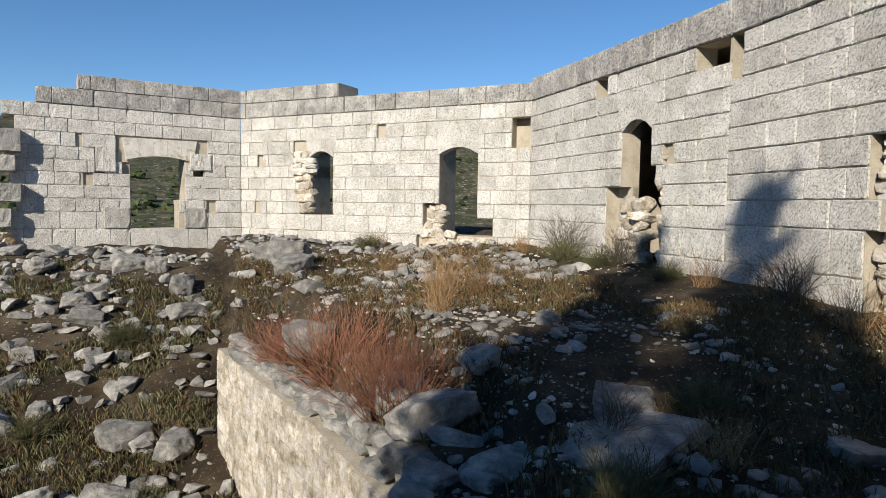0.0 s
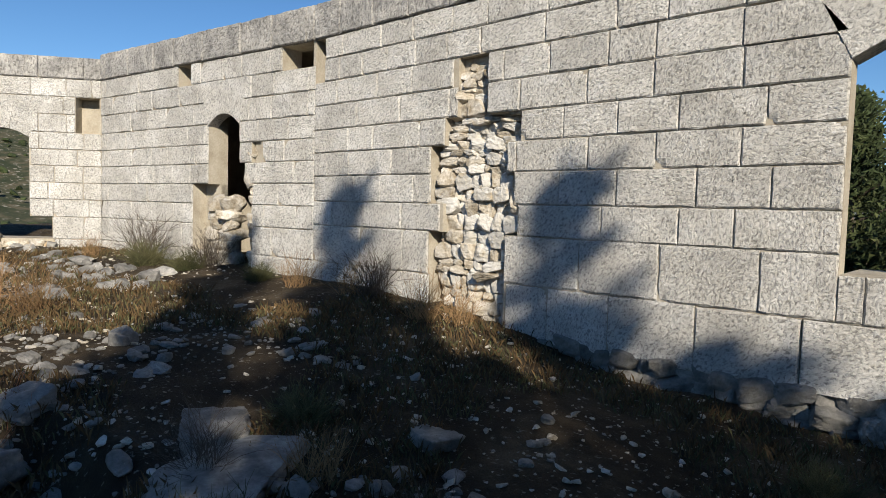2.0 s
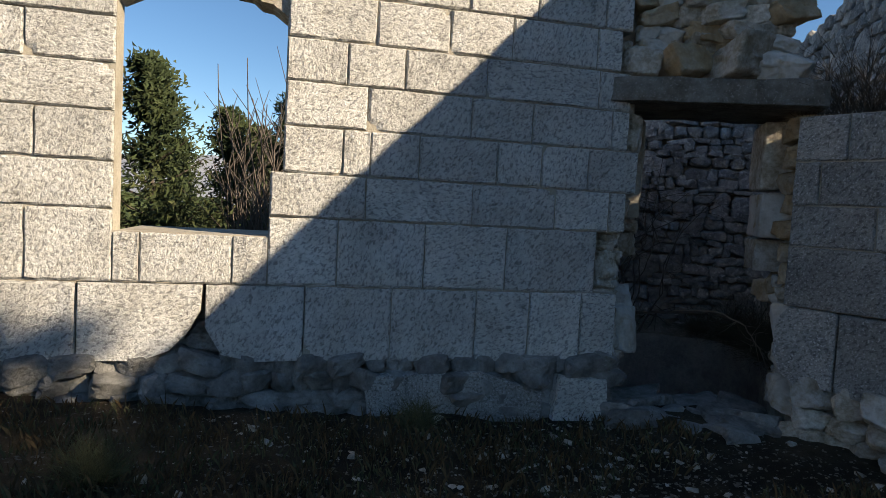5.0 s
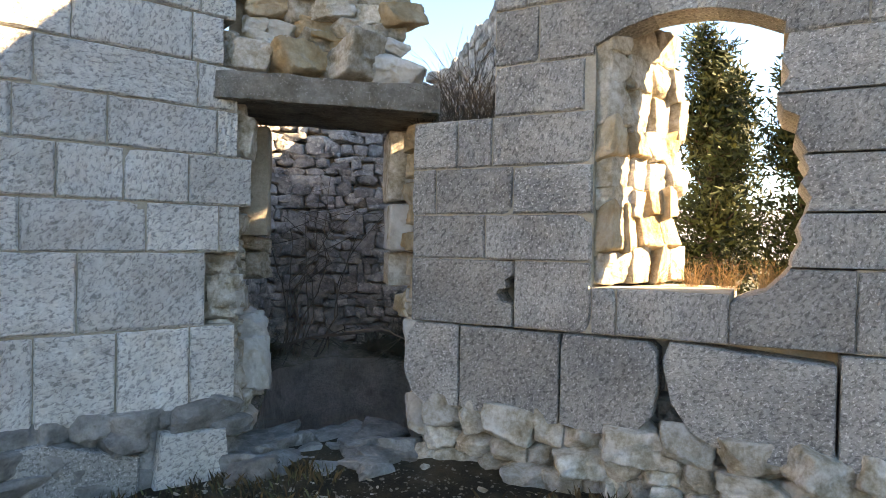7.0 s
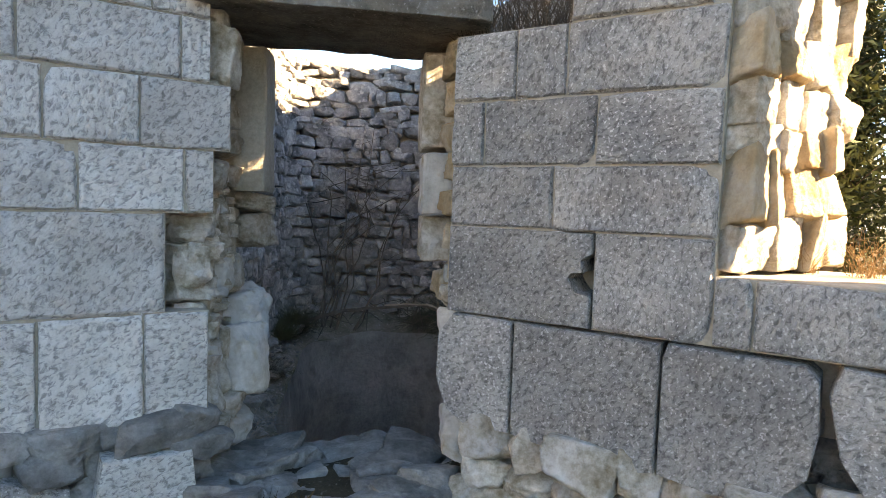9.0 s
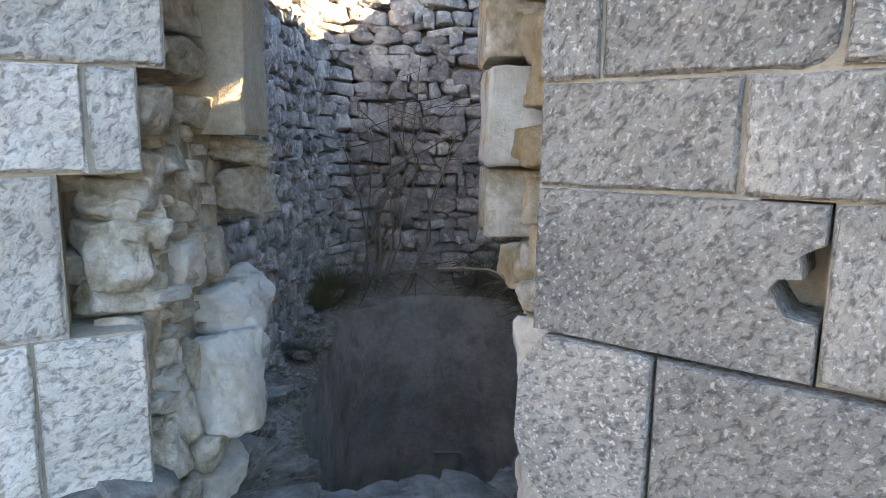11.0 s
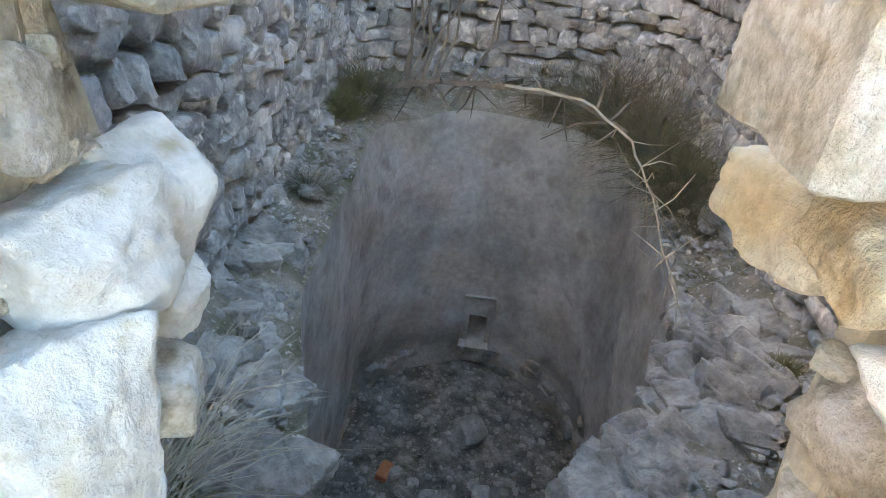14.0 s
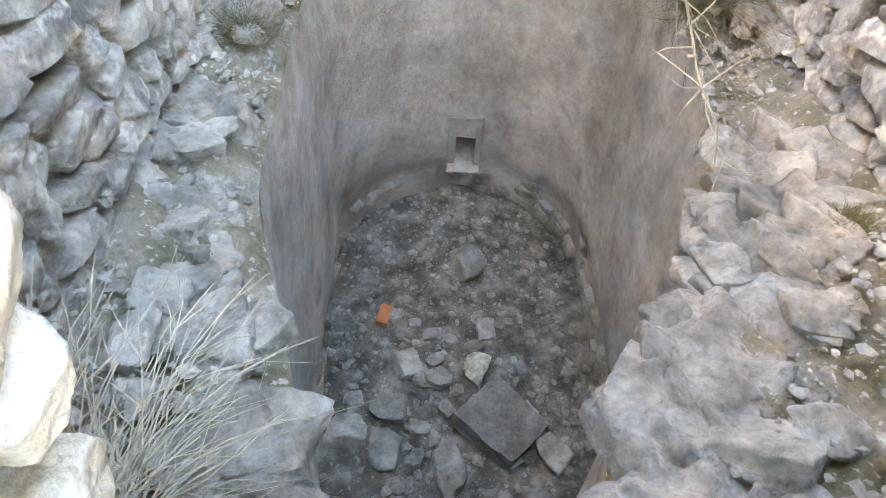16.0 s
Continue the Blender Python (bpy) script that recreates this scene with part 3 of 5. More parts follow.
bend.course(0, BX, -0.6, 0.42, None, None, (0.4, 0.9))
bend.finish()
arch(bend, nx0, nx1, 2.82, 0.17, 3.48, 1.5, M_ASHLAR)
bend.fill(nx0 - 0.1, nx0 + 0.4, 0.5, 1.7, 0.16, (0.2, 0.4), RUBBLES, 26)
bend.fill(nx1 + 0.08, nx1 + 0.3, 0.5, 2.4, 0.16, (0.16, 0.3), RUBBLES, 22)
# unseen roofed box added behind the niche to keep its opening dark
pv, pf = [], []
box(pv, pf, nx0 - 1.2, nx1 + 1.2, 2.6, 2.9, -0.4, 4.2)
box(pv, pf, nx0 - 1.2, nx1 + 1.2, 0.37, 2.9, 4.0, 4.2)
box(pv, pf, nx0 - 1.5, nx0 - 1.2, 0.37, 2.9, -0.4, 4.2)
box(pv, pf, nx1 + 1.2, nx1 + 1.5, 0.37, 2.9, -0.4, 4.2)
mesh_object("niche_shade_box", pv, pf, M_CORE, bend.root)

# ---- far walls ----
far = Wall("wall_west", (-20.1, -6.8), (-15.05, -0.62), 0.85, "sunlit limestone wall with two tall windows", 7)
FX = far.length
far.opening(2.25, 2.95, 1.35, 2.95)
far.opening(5.85, 6.78, 1.0, 2.95)
far.opening(5.85, 7.15, 0.95, 1.35)
far.stripped(5.3, 7.2, 0.45, 0.95, 0.12)
far.stripped(5.45, 5.85, 0.95, 1.66, 0.2)
far.stripped(4.22, 4.4, 3.2, 3.5, 0.4)

far.stripped(7.55, 7.95, 2.9, 3.2, 0.3)
far.stripped(1.75, 2.25, 2.3, 2.9, 0.06)
far.stripped(1.95, 2.25, 1.4, 2.3, 0.12)
worn(far, BEDS2, 0.3, 5.0, 4, 52)
for a, b in zip(BEDS2, BEDS2[1:]):
    far.course(0, FX, a, b)
far.course(0, FX, 3.80, 4.18, None, CAPS, (0.5, 0.95), 0.02, name="cap_stone")
far.course(0, 3.1, 4.18, 4.52, None, CAPS, (0.5, 0.95), 0.02, name="cap_stone")
far.course(0, FX, -0.6, 0.42)
far.finish()
far.fill(5.35, 7.15, 0.45, 0.95, 0.12, (0.16, 0.34), SQUARE, 30)
far.fill(1.7, 2.3, 2.35, 3.1, 0.04, (0.2, 0.34), WHITES, 10)
far.fill(5.45, 5.85, 0.95, 1.6, 0.14, (0.16, 0.3), RUBBLES, 14)
far.fill(1.78, 2.22, 1.4, 2.85, 0.08, (0.2, 0.34), RUBBLES, 22)
arch(far, 2.25, 2.95, 2.75, 0.15, 3.4, 1.5, M_ASHLAR)
arch(far, 5.85, 6.78, 2.75, 0.15, 3.4, 1.5, M_ASHLAR)

end = Wall("wall_south_west", (-18.1, -12.6), (-20.1, -6.8), 0.85, "weathered limestone wall with a broken window opening", 9)
EX = end.length
end.opening(3.5, 4.6, 1.05, 2.6)
end.opening(4.55, 4.75, 1.66, 2.6)
end.stripped(3.2, 5.3, 2.55, 3.17, 0.06)
end.stripped(4.6, 5.0, 0.95, 1.3, 0.02)
end.stripped(2.75, 2.95, 2.26, 2.85, 0.2)
end.stripped(4.95, 5.2, 2.5, 2.6, 0.3)
worn(end, BEDS2, 1.4, EX - 0.5, 6, 53)
for i, (a, b) in enumerate(zip(BEDS2, BEDS2[1:])):
    end.course(0.95 + 0.12 * (i % 3), EX, a, b)
end.course(1.6, EX, 3.80, 4.18, None, CAPS, (0.5, 0.95), 0.02, name="cap_stone")
end.course(2.44, EX, 4.18, 4.52, None, CAPS, (0.5, 0.95), 0.02, name="cap_stone")
end.course(0, EX, -0.6, 0.42)
end.finish()
arch(end, 3.42, 4.95, 2.6, 0.12, 3.14, 1.12, M_WHITE, 5)
for x, z, w, h in ((2.98, 2.6, 0.42, 0.62), (5.12, 2.62, 0.5, 0.42), (3.2, 1.2, 0.55, 0.5), (4.98, 1.2, 0.5, 0.5), (1.1, 2.9, 0.42, 0.5), (0.95, 2.4, 0.5, 0.35), (1.05, 1.75, 0.5, 0.4), (0.9, 1.2, 0.4, 0.4)):
    place("jutting_block", GREYS[int(x * 10) % 10] if x < 2 or z < 2 else BLOCKS[int(x * 10) % 14], pose(x - w / 2, -0.04 if x > 2 else -0.28, z - h / 2) @ Matrix.Diagonal((w, 0.4, h, 1)), end.root)
end.fill(-1.5, 1.0, 0.2, 0.9, -0.1, (0.2, 0.5), OCHRES, 30)
# broken cross wall that meets it
stub = Wall("wall_stub", (-17.3, -12.9), (-18.6, -11.9), 0.6, "broken end of a rubble cross wall", 15)
for z0, z1 in ((0.3, 0.9), (0.9, 1.25), (1.25, 1.9), (1.9, 2.3), (2.3, 2.75), (2.75, 3.15), (3.15, 3.5)):
    stub.course(stub.rnd.uniform(0, 0.2), 1.45 + stub.rnd.uniform(-0.12, 0.2), z0, z1, None, GREYS)
stub.course(0, 1.7, -0.6, 0.3)
stub.finish()

# ---- wall beside the doorway, with the bright window ----
WD = Vector((0.405, -0.914, 0))
P3 = Vector((1.03, -0.55, 0))
side = Wall("wall_east", P3, P3 + WD * 9.5, 0.75, "dark weathered limestone wall with a broken window", 11)
side.opening(1.26, 2.27, 1.27, 2.78)
SB = [0.36, 0.97, 1.405, 1.70, 2.01, 2.335, 2.66, 3.02, 3.35, 3.7, 4.1, 4.65]
SJ = {2: (0.55, 1.26), 3: (0.74, 1.26), 4: (0.34, 0.59, 1.26), 5: (1.2,), 6: (0.9,)}
# ragged blocks beside the window: the outline of each in length and height
RAGGED = {
    1: [(2.03, 0.975), (2.62, 0.975), (2.62, 1.40), (2.32, 1.40), (2.27, 1.34), (2.2, 1.27), (2.11, 1.24), (2.03, 1.2)],
    2: [(2.32, 1.41), (2.95, 1.41), (2.95, 1.695), (2.38, 1.695), (2.35, 1.62), (2.37, 1.55), (2.33, 1.47)],
    3: [(2.39, 1.705), (2.8, 1.705), (2.8, 2.005), (2.36, 2.005), (2.4, 1.93), (2.36, 1.86), (2.41, 1.78)],
    4: [(2.39, 2.015), (3.0, 2.015), (3.0, 2.33), (2.24, 2.33), (2.27, 2.25), (2.35, 2.21), (2.33, 2.12)],
    5: [(2.24, 2.34), (2.75, 2.34), (2.75, 2.655), (2.29, 2.655), (2.26, 2.52), (2.3, 2.44)],
}
for i, poly in RAGGED.items():
    side.opening(2.03 if i == 1 else 2.2, poly[1][0], SB[i] + 0.001, SB[i + 1] - 0.001)
side.stripped(0.6, 0.757, 1.06, 1.34, 0.2)
side.stripped(0, 3.4, 0.3, 0.96, 0.2)
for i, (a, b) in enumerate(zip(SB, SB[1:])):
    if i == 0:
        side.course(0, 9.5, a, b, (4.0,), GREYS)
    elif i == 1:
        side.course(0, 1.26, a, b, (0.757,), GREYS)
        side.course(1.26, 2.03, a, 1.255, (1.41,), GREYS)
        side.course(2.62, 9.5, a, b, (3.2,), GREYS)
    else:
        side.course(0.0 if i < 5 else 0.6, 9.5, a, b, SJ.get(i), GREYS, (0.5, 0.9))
side.stripped(0, 9.5, -0.6, 0.36, 0.22)
side.course(0, 9.5, -0.6, 0.36)
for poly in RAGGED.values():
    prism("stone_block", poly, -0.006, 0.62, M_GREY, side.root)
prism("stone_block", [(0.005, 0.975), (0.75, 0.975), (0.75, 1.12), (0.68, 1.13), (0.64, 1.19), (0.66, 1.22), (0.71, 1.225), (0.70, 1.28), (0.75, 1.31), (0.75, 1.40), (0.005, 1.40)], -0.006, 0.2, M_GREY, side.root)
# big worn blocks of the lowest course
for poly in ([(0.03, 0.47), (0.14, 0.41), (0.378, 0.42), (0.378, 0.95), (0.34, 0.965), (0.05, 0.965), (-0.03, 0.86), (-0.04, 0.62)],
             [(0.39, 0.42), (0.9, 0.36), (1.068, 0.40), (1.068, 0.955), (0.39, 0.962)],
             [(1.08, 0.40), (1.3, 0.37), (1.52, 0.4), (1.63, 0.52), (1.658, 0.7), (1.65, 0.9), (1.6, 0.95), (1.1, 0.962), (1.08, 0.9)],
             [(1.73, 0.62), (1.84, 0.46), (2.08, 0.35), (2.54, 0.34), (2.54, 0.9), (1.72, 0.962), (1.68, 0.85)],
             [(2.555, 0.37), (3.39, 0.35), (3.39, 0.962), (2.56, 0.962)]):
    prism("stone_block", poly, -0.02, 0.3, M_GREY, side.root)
side.finish()
side.fill(1.56, 2.1, 0.34, 0.62, 0.2, (0.1, 0.2), FOOTINGS, 14, "footing_stone", 0.7)
side.fill(0.05, 4.2, -0.1, 0.33, 0.08, (0.16, 0.42), JAMBS, 70, "footing_stone", 0.66)
arch(side, 1.26, 2.27, 2.72, 0.14, 3.02, 1.3, M_GREY)
# splayed jamb of the window: core and sunlit stones
prism("jamb_core", [(1.27, 1.27), (1.28, 1.27), (1.28, 2.74), (1.27, 2.74)], 0.1, 0.7, M_CORE, side.root)
jr = random.Random(5)
z = 1.27
while z < 2.7:
    h = jr.uniform(0.13, 0.27)
    y = 0.07
    while y < 0.74:
        d = jr.uniform(0.14, 0.3)
        place("jamb_stone", jr.choice(SQUARE), pose(1.22 + 0.42 * (y + d / 2) + jr.uniform(-0.015, 0.02), y + d / 2, z + h / 2, jr.uniform(-6, 6), jr.uniform(-8, 8), -23 + jr.uniform(-7, 7)) @ Matrix.Diagonal((0.22, d * 1.12, h * 1.08, 1)), side.root)
        y += d * 0.92
    z += h * 0.92


# ---- tower: shaft, ledge, rubble walls ----
def outline(half, end_u, start_u, rad, cv, step):
    """A U in plan: up the left side, round the end, down the right, as (u, v, outward u, outward v)."""
    pts = []
    u = start_u
    while u < end_u - rad - step * 0.5:
        pts.append((u, cv - half, 0, -1))
        u += step
    n = max(2, int(rad * math.pi / 2 / step))
    for i in range(n + 1):
        a = math.pi / 2 * i / n
        pts.append((end_u - rad + rad * math.sin(a), cv - half + rad - rad * math.cos(a), math.sin(a), -math.cos(a)))
    k = max(0, int((2 * half - 2 * rad) / step))
    for i in range(1, k + 1):
        pts.append((end_u, cv - half + rad + (2 * half - 2 * rad) * i / (k + 1), 1, 0))
    for i in range(n + 1):
        a = math.pi / 2 * i / n
        pts.append((end_u - rad + rad * math.cos(a), cv + half - rad + rad * math.sin(a), math.cos(a), math.sin(a)))
    u = end_u - rad - step
    while u > start_u:
        pts.append((u, cv + half, 0, 1))
        u -= step
    return pts


CV, FLOOR = 0.42, -3.42


def rim_z(u, v):
    return -0.55 + 0.2 * smooth(3, 5.5, u) + 0.08 * noise.noise((u * 1.5, v * 1.5, 2))


def shape(u, v, nu, nv):
    """The shaft narrows towards the doorway."""
    if u < 2.9:
        k = smooth(2.9, 1.3, u)
        v = v + 0.36 * k if v < CV else v - 0.95 * k
    return u, v, nu, nv


def build_tower():
    inner = [shape(*p) for p in outline(1.14, 5.78, 1.17, 1.1, CV, 0.12)]
    near = [(1.16, 0.1 - 0.11 * i, -1, 0) for i in range(5)]
    inner = near + inner + [(1.16, 0.62 - 0.11 * i, -1, 0) for i in range(6)]
    outer = outline(1.62, 6.35, 0.5, 0.75, CV, 0.12)
    root = tagged(new("tower_shaft"), "deep plastered shaft of the ruined tower", "shaft", kind="structure")
    # plastered lining
    zs = [FLOOR - 0.2 + 3.75 * i / 30 for i in range(31)]
    vs, fs = [], []
    ni = len(inner)
    for z in zs:
        for u, v, nu, nv in inner:
            top = rim_z(u, v)
            zz = FLOOR - 0.2 + (z - FLOOR + 0.2) * (top - FLOOR + 0.2) / 3.75
            d = 0.035 * noise.noise((u * 1.3, v * 1.3, zz * 1.3)) + 0.012 * noise.noise((u * 6, v * 6, zz * 6)) + 0.06 * smooth(-2.85, -3.05, zz)
            vs.append(tower(u + nu * d, v + nv * d, zz))
    for j in range(len(zs) - 1):
        for i in range(ni - 1):
            a = j * ni + i
            if j in (5, 6, 7, 8) and abs((inner[i][1] + inner[i + 1][1]) / 2 - 0.47) < 0.14 and inner[i][0] > 5.5:
                continue
            fs.append((a, a + ni, a + ni + 1, a + 1))
    mesh_object("plaster_lining", vs, fs, M_PLASTER, root, True)
    r = random.Random(33)
    for k in range(3):
        for (u, v, nu, nv), (u2, v2, _, _) in zip(inner[::2], inner[2::2]):
            if u < 2.4 or r.random() < 0.32 + 0.24 * k:
                continue
            w, h = r.uniform(0.2, 0.32), r.uniform(0.1, 0.17)
            p = tower((u + u2) / 2 + nu * 0.12, (v + v2) / 2 + nv * 0.12, FLOOR + 0.08 + 0.14 * k + r.uniform(-0.03, 0.03))
            turn = math.degrees(math.atan2(TD.y * (u2 - u) + TR.y * (v2 - v), TD.x * (u2 - u) + TR.x * (v2 - v)))
            place("bare_stone", r.choice(BARE), pose(*p, r.uniform(-6, 6), r.uniform(-8, 8), turn) @ Matrix.Diagonal((w, 0.22, h, 1)), root)
    # ledge
    vs, fs = [], []
    K = 14
    for i, (u, v, nu, nv) in enumerate(inner):
        s = i / (ni - 1)
        o = outer[min(len(outer) - 1, round(s * (len(outer) - 1)))]
        for k in range(K + 1):
            t = k / K
            uu, vv = u + (o[0] + o[2] * 0.3 - u) * t, v + (o[1] + o[3] * 0.3 - v) * t
            z = rim_z(u, v) + 0.35 * t + (0.07 * noise.noise((uu * 3, vv * 3, 1)) + 0.05 * noise.noise((uu * 9, vv * 9, 4))) * (t > 0)
            vs.append(tower(uu, vv, z))
    for i in range(ni - 1):
        for k in range(K):
            a = i * (K + 1) + k
            fs.append((a, a + 1, a + K + 2, a + K + 1))
    mesh_object("ledge", vs, fs, M_LEDGE, root, True)
    # floor
    vs, fs = [], []
    us, vv = [0.4 + 0.12 * i for i in range(52)], [-1.1 + 0.12 * i for i in range(26)]
    for v in vv:
        for u in us:
            vs.append(tower(u, v, FLOOR + 0.12 * noise.noise((u, v, 0)) + 0.04 * noise.noise((u * 4, v * 4, 0))))
    for j in range(len(vv) - 1):
        for i in range(len(us) - 1):
            a = j * len(us) + i
            fs.append((a, a + len(us), a + len(us) + 1, a + 1))
    mesh_object("shaft_floor", vs, fs, M_DEBRIS, root, True)
    # masonry mass round the shaft
    vs, fs = [], []
    no = len(outer)
    for z in (-2.97, -2.42, 3.45):
        for i, (u, v, nu, nv) in enumerate(outer):
            vs.append(tower(u + nu * 0.1, v + nv * 0.1, z + (0.85 * smooth(0.5, 0.62, i / no) if z > 0 else 0)))
    for z in (3.45, -2.42, -2.97):
        for i, (u, v, nu, nv) in enumerate(outer):
            vs.append(tower(u + nu * 0.7, v + nv * 0.7, z + (0.85 * smooth(0.5, 0.62, i / no) if z > 0 else 0)))
    for j in range(5):
        for i in range(no - 1):
            a = j * no + i
            if j in (0, 4) and outer[i][0] > 6.3 and 0.3 < (outer[i][1] + outer[i + 1][1]) / 2 < 0.62:
                continue
            fs.append((a, a + no, a + no + 1, a + 1))
    mesh_object("wall_core", vs, fs, M_CORE, root)
    # rubble face
    rnd = random.Random(21)
    z = -0.35
    parts, loose = 0, ([], [])
    path = [Vector(tower(u, v, 0)) for u, v, _, _ in outer]
    acc = [0.0]
    for a, b in zip(path, path[1:]):
        acc.append(acc[-1] + (b - a).length)
    total = acc[-1]
    while z < 4.6:
        h = rnd.uniform(0.08, 0.2)
        s = rnd.uniform(0, 0.2)
        while s < total:
            w = rnd.uniform(0.1, 0.4)
            m = s + w / 2
            if z > 3.4 + 0.85 * smooth(0.5, 0.62, m / total):
                s += w
                continue
            i = next((i for i in range(len(acc) - 1) if acc[i + 1] >= m), len(acc) - 2)
            p = path[i].lerp(path[i + 1], (m - acc[i]) / max(1e-6, acc[i + 1] - acc[i]))
            d = path[i + 1] - path[i]
            mt = pose(p.x, p.y, z + h / 2 + rnd.uniform(-0.035, 0.035), rnd.uniform(-6, 6), rnd.uniform(-14, 14), math.degrees(math.atan2(d.y, d.x)) + rnd.uniform(-5, 5)) @ Matrix.Diagonal((w * 1.06, 0.24, h * rnd.uniform(0.95, 1.35), 1))
            if z < 2.2 and parts < 300 and 0.3 * total < m < 0.62 * total:
                place("fieldstone", rnd.choice(DARKS), mt, root)
                parts += 1
            else:
                rv, rf = ROCKSET[rnd.randrange(len(ROCKSET))]
                o = len(loose[0])
                loose[0].extend(tuple(mt @ Vector(c)) for c in rv)
                loose[1].extend(tuple(o + q for q in f) for f in rf)
            s += w
        z += h
    tagged(mesh_object("fieldstones", loose[0], loose[1], M_DARK, root), kind="stuff")
    return root


ROCKSET = [stone_data(k + 150, 3, 34, 0.07, 4) for k in range(12)]
BARE = [rock_mesh("bare_stone", k + 700, M_LEDGEROCK, 3, 0.4, 0.42) for k in range(6)]
shaft = build_tower()

# loophole through the foot of the tower wall
lv, lf = [], []
for (a, b, c, d) in ((0.33, 0.61, -2.97, -2.42),):
    ring = [(a, c), (b, c), (b, d), (a, d)]
    for u, k in ((5.7, 1.25), (6.3, 0.6), (7.1, 0.6)):
        for v, z in ring:
            lv.append(tower(u, 0.47 + (v - 0.47) * k, -2.7 + (z + 2.7) * k))
    for j in (0, 4):
        lf += [(j + i, j + (i + 1) % 4, j + 4 + (i + 1) % 4, j + 4 + i) for i in range(4)]
mesh_object("loophole_reveal", lv, lf, M_PLASTER, shaft)


# ---- doorway: jamb masses, lintel, stones ----
def tower_pose(u, v, z, rx=0, ry=0, rz=0):
    """A pose in the doorway's own directions: x to the right, y straight in."""
    p = tower(u, v, z)
    return pose(*p, 0, 0, math.degrees(math.atan2(TR.y, TR.x))) @ pose(0, 0, 0, rx, ry, rz)


doorway = tagged(new("door_1"), "ruined doorway with a concrete lintel and broken rubble jambs", "doorway", kind="structure")
cv, cf = [], []


def mass(u0, u1, v0, v1, z0, z1):
    o = len(cv)
    for z in (z0, z1):
        for u, v in ((u0, v0), (u0, v1), (u1, v1), (u1, v0)):
            cv.append(tower(u, v, z))
    cf.extend([(o, o + 1, o + 5, o + 4), (o + 1, o + 2, o + 6, o + 5), (o + 2, o + 3, o + 7, o + 6), (o + 3, o, o + 4, o + 7), (o + 4, o + 5, o + 6, o + 7), (o + 3, o + 2, o + 1, o)])


mass(0.16, 0.95, -1.5, -0.66, -0.9, 2.42)
mass(0.3, 0.75, 0.74, 1.7, -0.9, 2.32)
mass(-0.05, 0.85, -1.5, 1.7, -1.6, -0.16)
rough = bmesh.new()
core = mesh_object("jamb_core", cv, cf, M_CORE, doorway)
rough.from_mesh(core.data)
bmesh.ops.subdivide_edges(rough, edges=list(rough.edges), cuts=18, use_grid_fill=True)
for v in rough.verts:
    q = v.co * 6
    v.co += Vector((noise.noise(q), noise.noise(q + Vector((9, 0, 0))), noise.noise(q + Vector((0, 9, 0))))) * 0.05
    v.co += Vector((noise.noise(q * 3), noise.noise(q * 3 + Vector((9, 0, 0))), noise.noise(q * 3 + Vector((0, 9, 0))))) * 0.02
rough.to_mesh(core.data)
rough.free()


def jamb(meshes, rows, name="jamb_stone", deep=1.1, seed=1, turn=12):
    """Single stones of a jamb: (into the doorway, across it, height, width, tall)."""
    r = random.Random(seed)
    for u, v, z, w, h in rows:
        place(name, r.choice(meshes), tower_pose(u, v, z, r.uniform(-9, 9), r.uniform(-9, 9), r.uniform(-turn, turn)) @ Matrix.Diagonal((w * 1.08, w * deep, h * 1.08, 1)), doorway)


# left jamb, low part: white boulders, then the paler rubble round them
jamb(WHITES, [(0.52, -0.53, 0.60, 0.25, 0.36), (1.0, -0.60, 0.79, 0.23, 0.30), (0.73, -0.58, 0.83, 0.26, 0.21), (1.0, -0.58, 0.57, 0.17, 0.15), (0.46, -0.68, 1.07, 0.2, 0.19), (0.28, -0.70, 0.68, 0.2, 0.16), (0.62, -0.66, 0.17, 0.28, 0.2), (0.25, -0.68, 0.99, 0.16, 0.06)], "boulder", 1.15, 2)
jamb(JAMBS, [(0.74, -0.66, 1.07, 0.15, 0.18), (1.02, -0.62, 1.30, 0.34, 0.22), (0.60, -0.75, 1.28, 0.24, 0.22), (0.40, -0.62, 0.70, 0.08, 0.17), (0.30, -0.60, 0.54, 0.08, 0.19), (0.16, -0.72, 1.36, 0.2, 0.1), (0.12, -0.7, 1.15, 0.15, 0.21), (0.63, -0.68, 1.64, 0.22, 0.12), (0.95, -0.6, 1.48, 0.3, 0.11), (0.2, -0.66, 0.46, 0.16, 0.22), (0.12, -0.7, 0.9, 0.13, 0.12), (0.22, -0.66, 0.25, 0.2, 0.2), (0.45, -0.64, 0.35, 0.22, 0.16), (0.9, -0.62, 0.36, 0.25, 0.2), (0.35, -0.7, 1.46, 0.2, 0.12), (0.3, -0.7, 0.84, 0.14, 0.09)], "jamb_stone", 1.1, 3)
jamb(JAMBS, [(0.15, -0.66, 1.62, 0.2, 0.15), (0.4, -0.68, 1.78, 0.24, 0.14), (0.15, -0.68, 1.82, 0.22, 0.16), (0.42, -0.66, 1.96, 0.2, 0.15), (0.16, -0.68, 2.0, 0.24, 0.14), (0.35, -0.68, 2.14, 0.24, 0.15), (0.2, -0.67, 2.34, 0.24, 0.14), (0.45, -0.66, 2.3, 0.2, 0.16)], "jamb_stone", 1.1, 5)
jamb(JAMBS, [(0.14, -0.56, 2.2, 0.16, 0.26)], "hanging_stone", 0.9, 4)
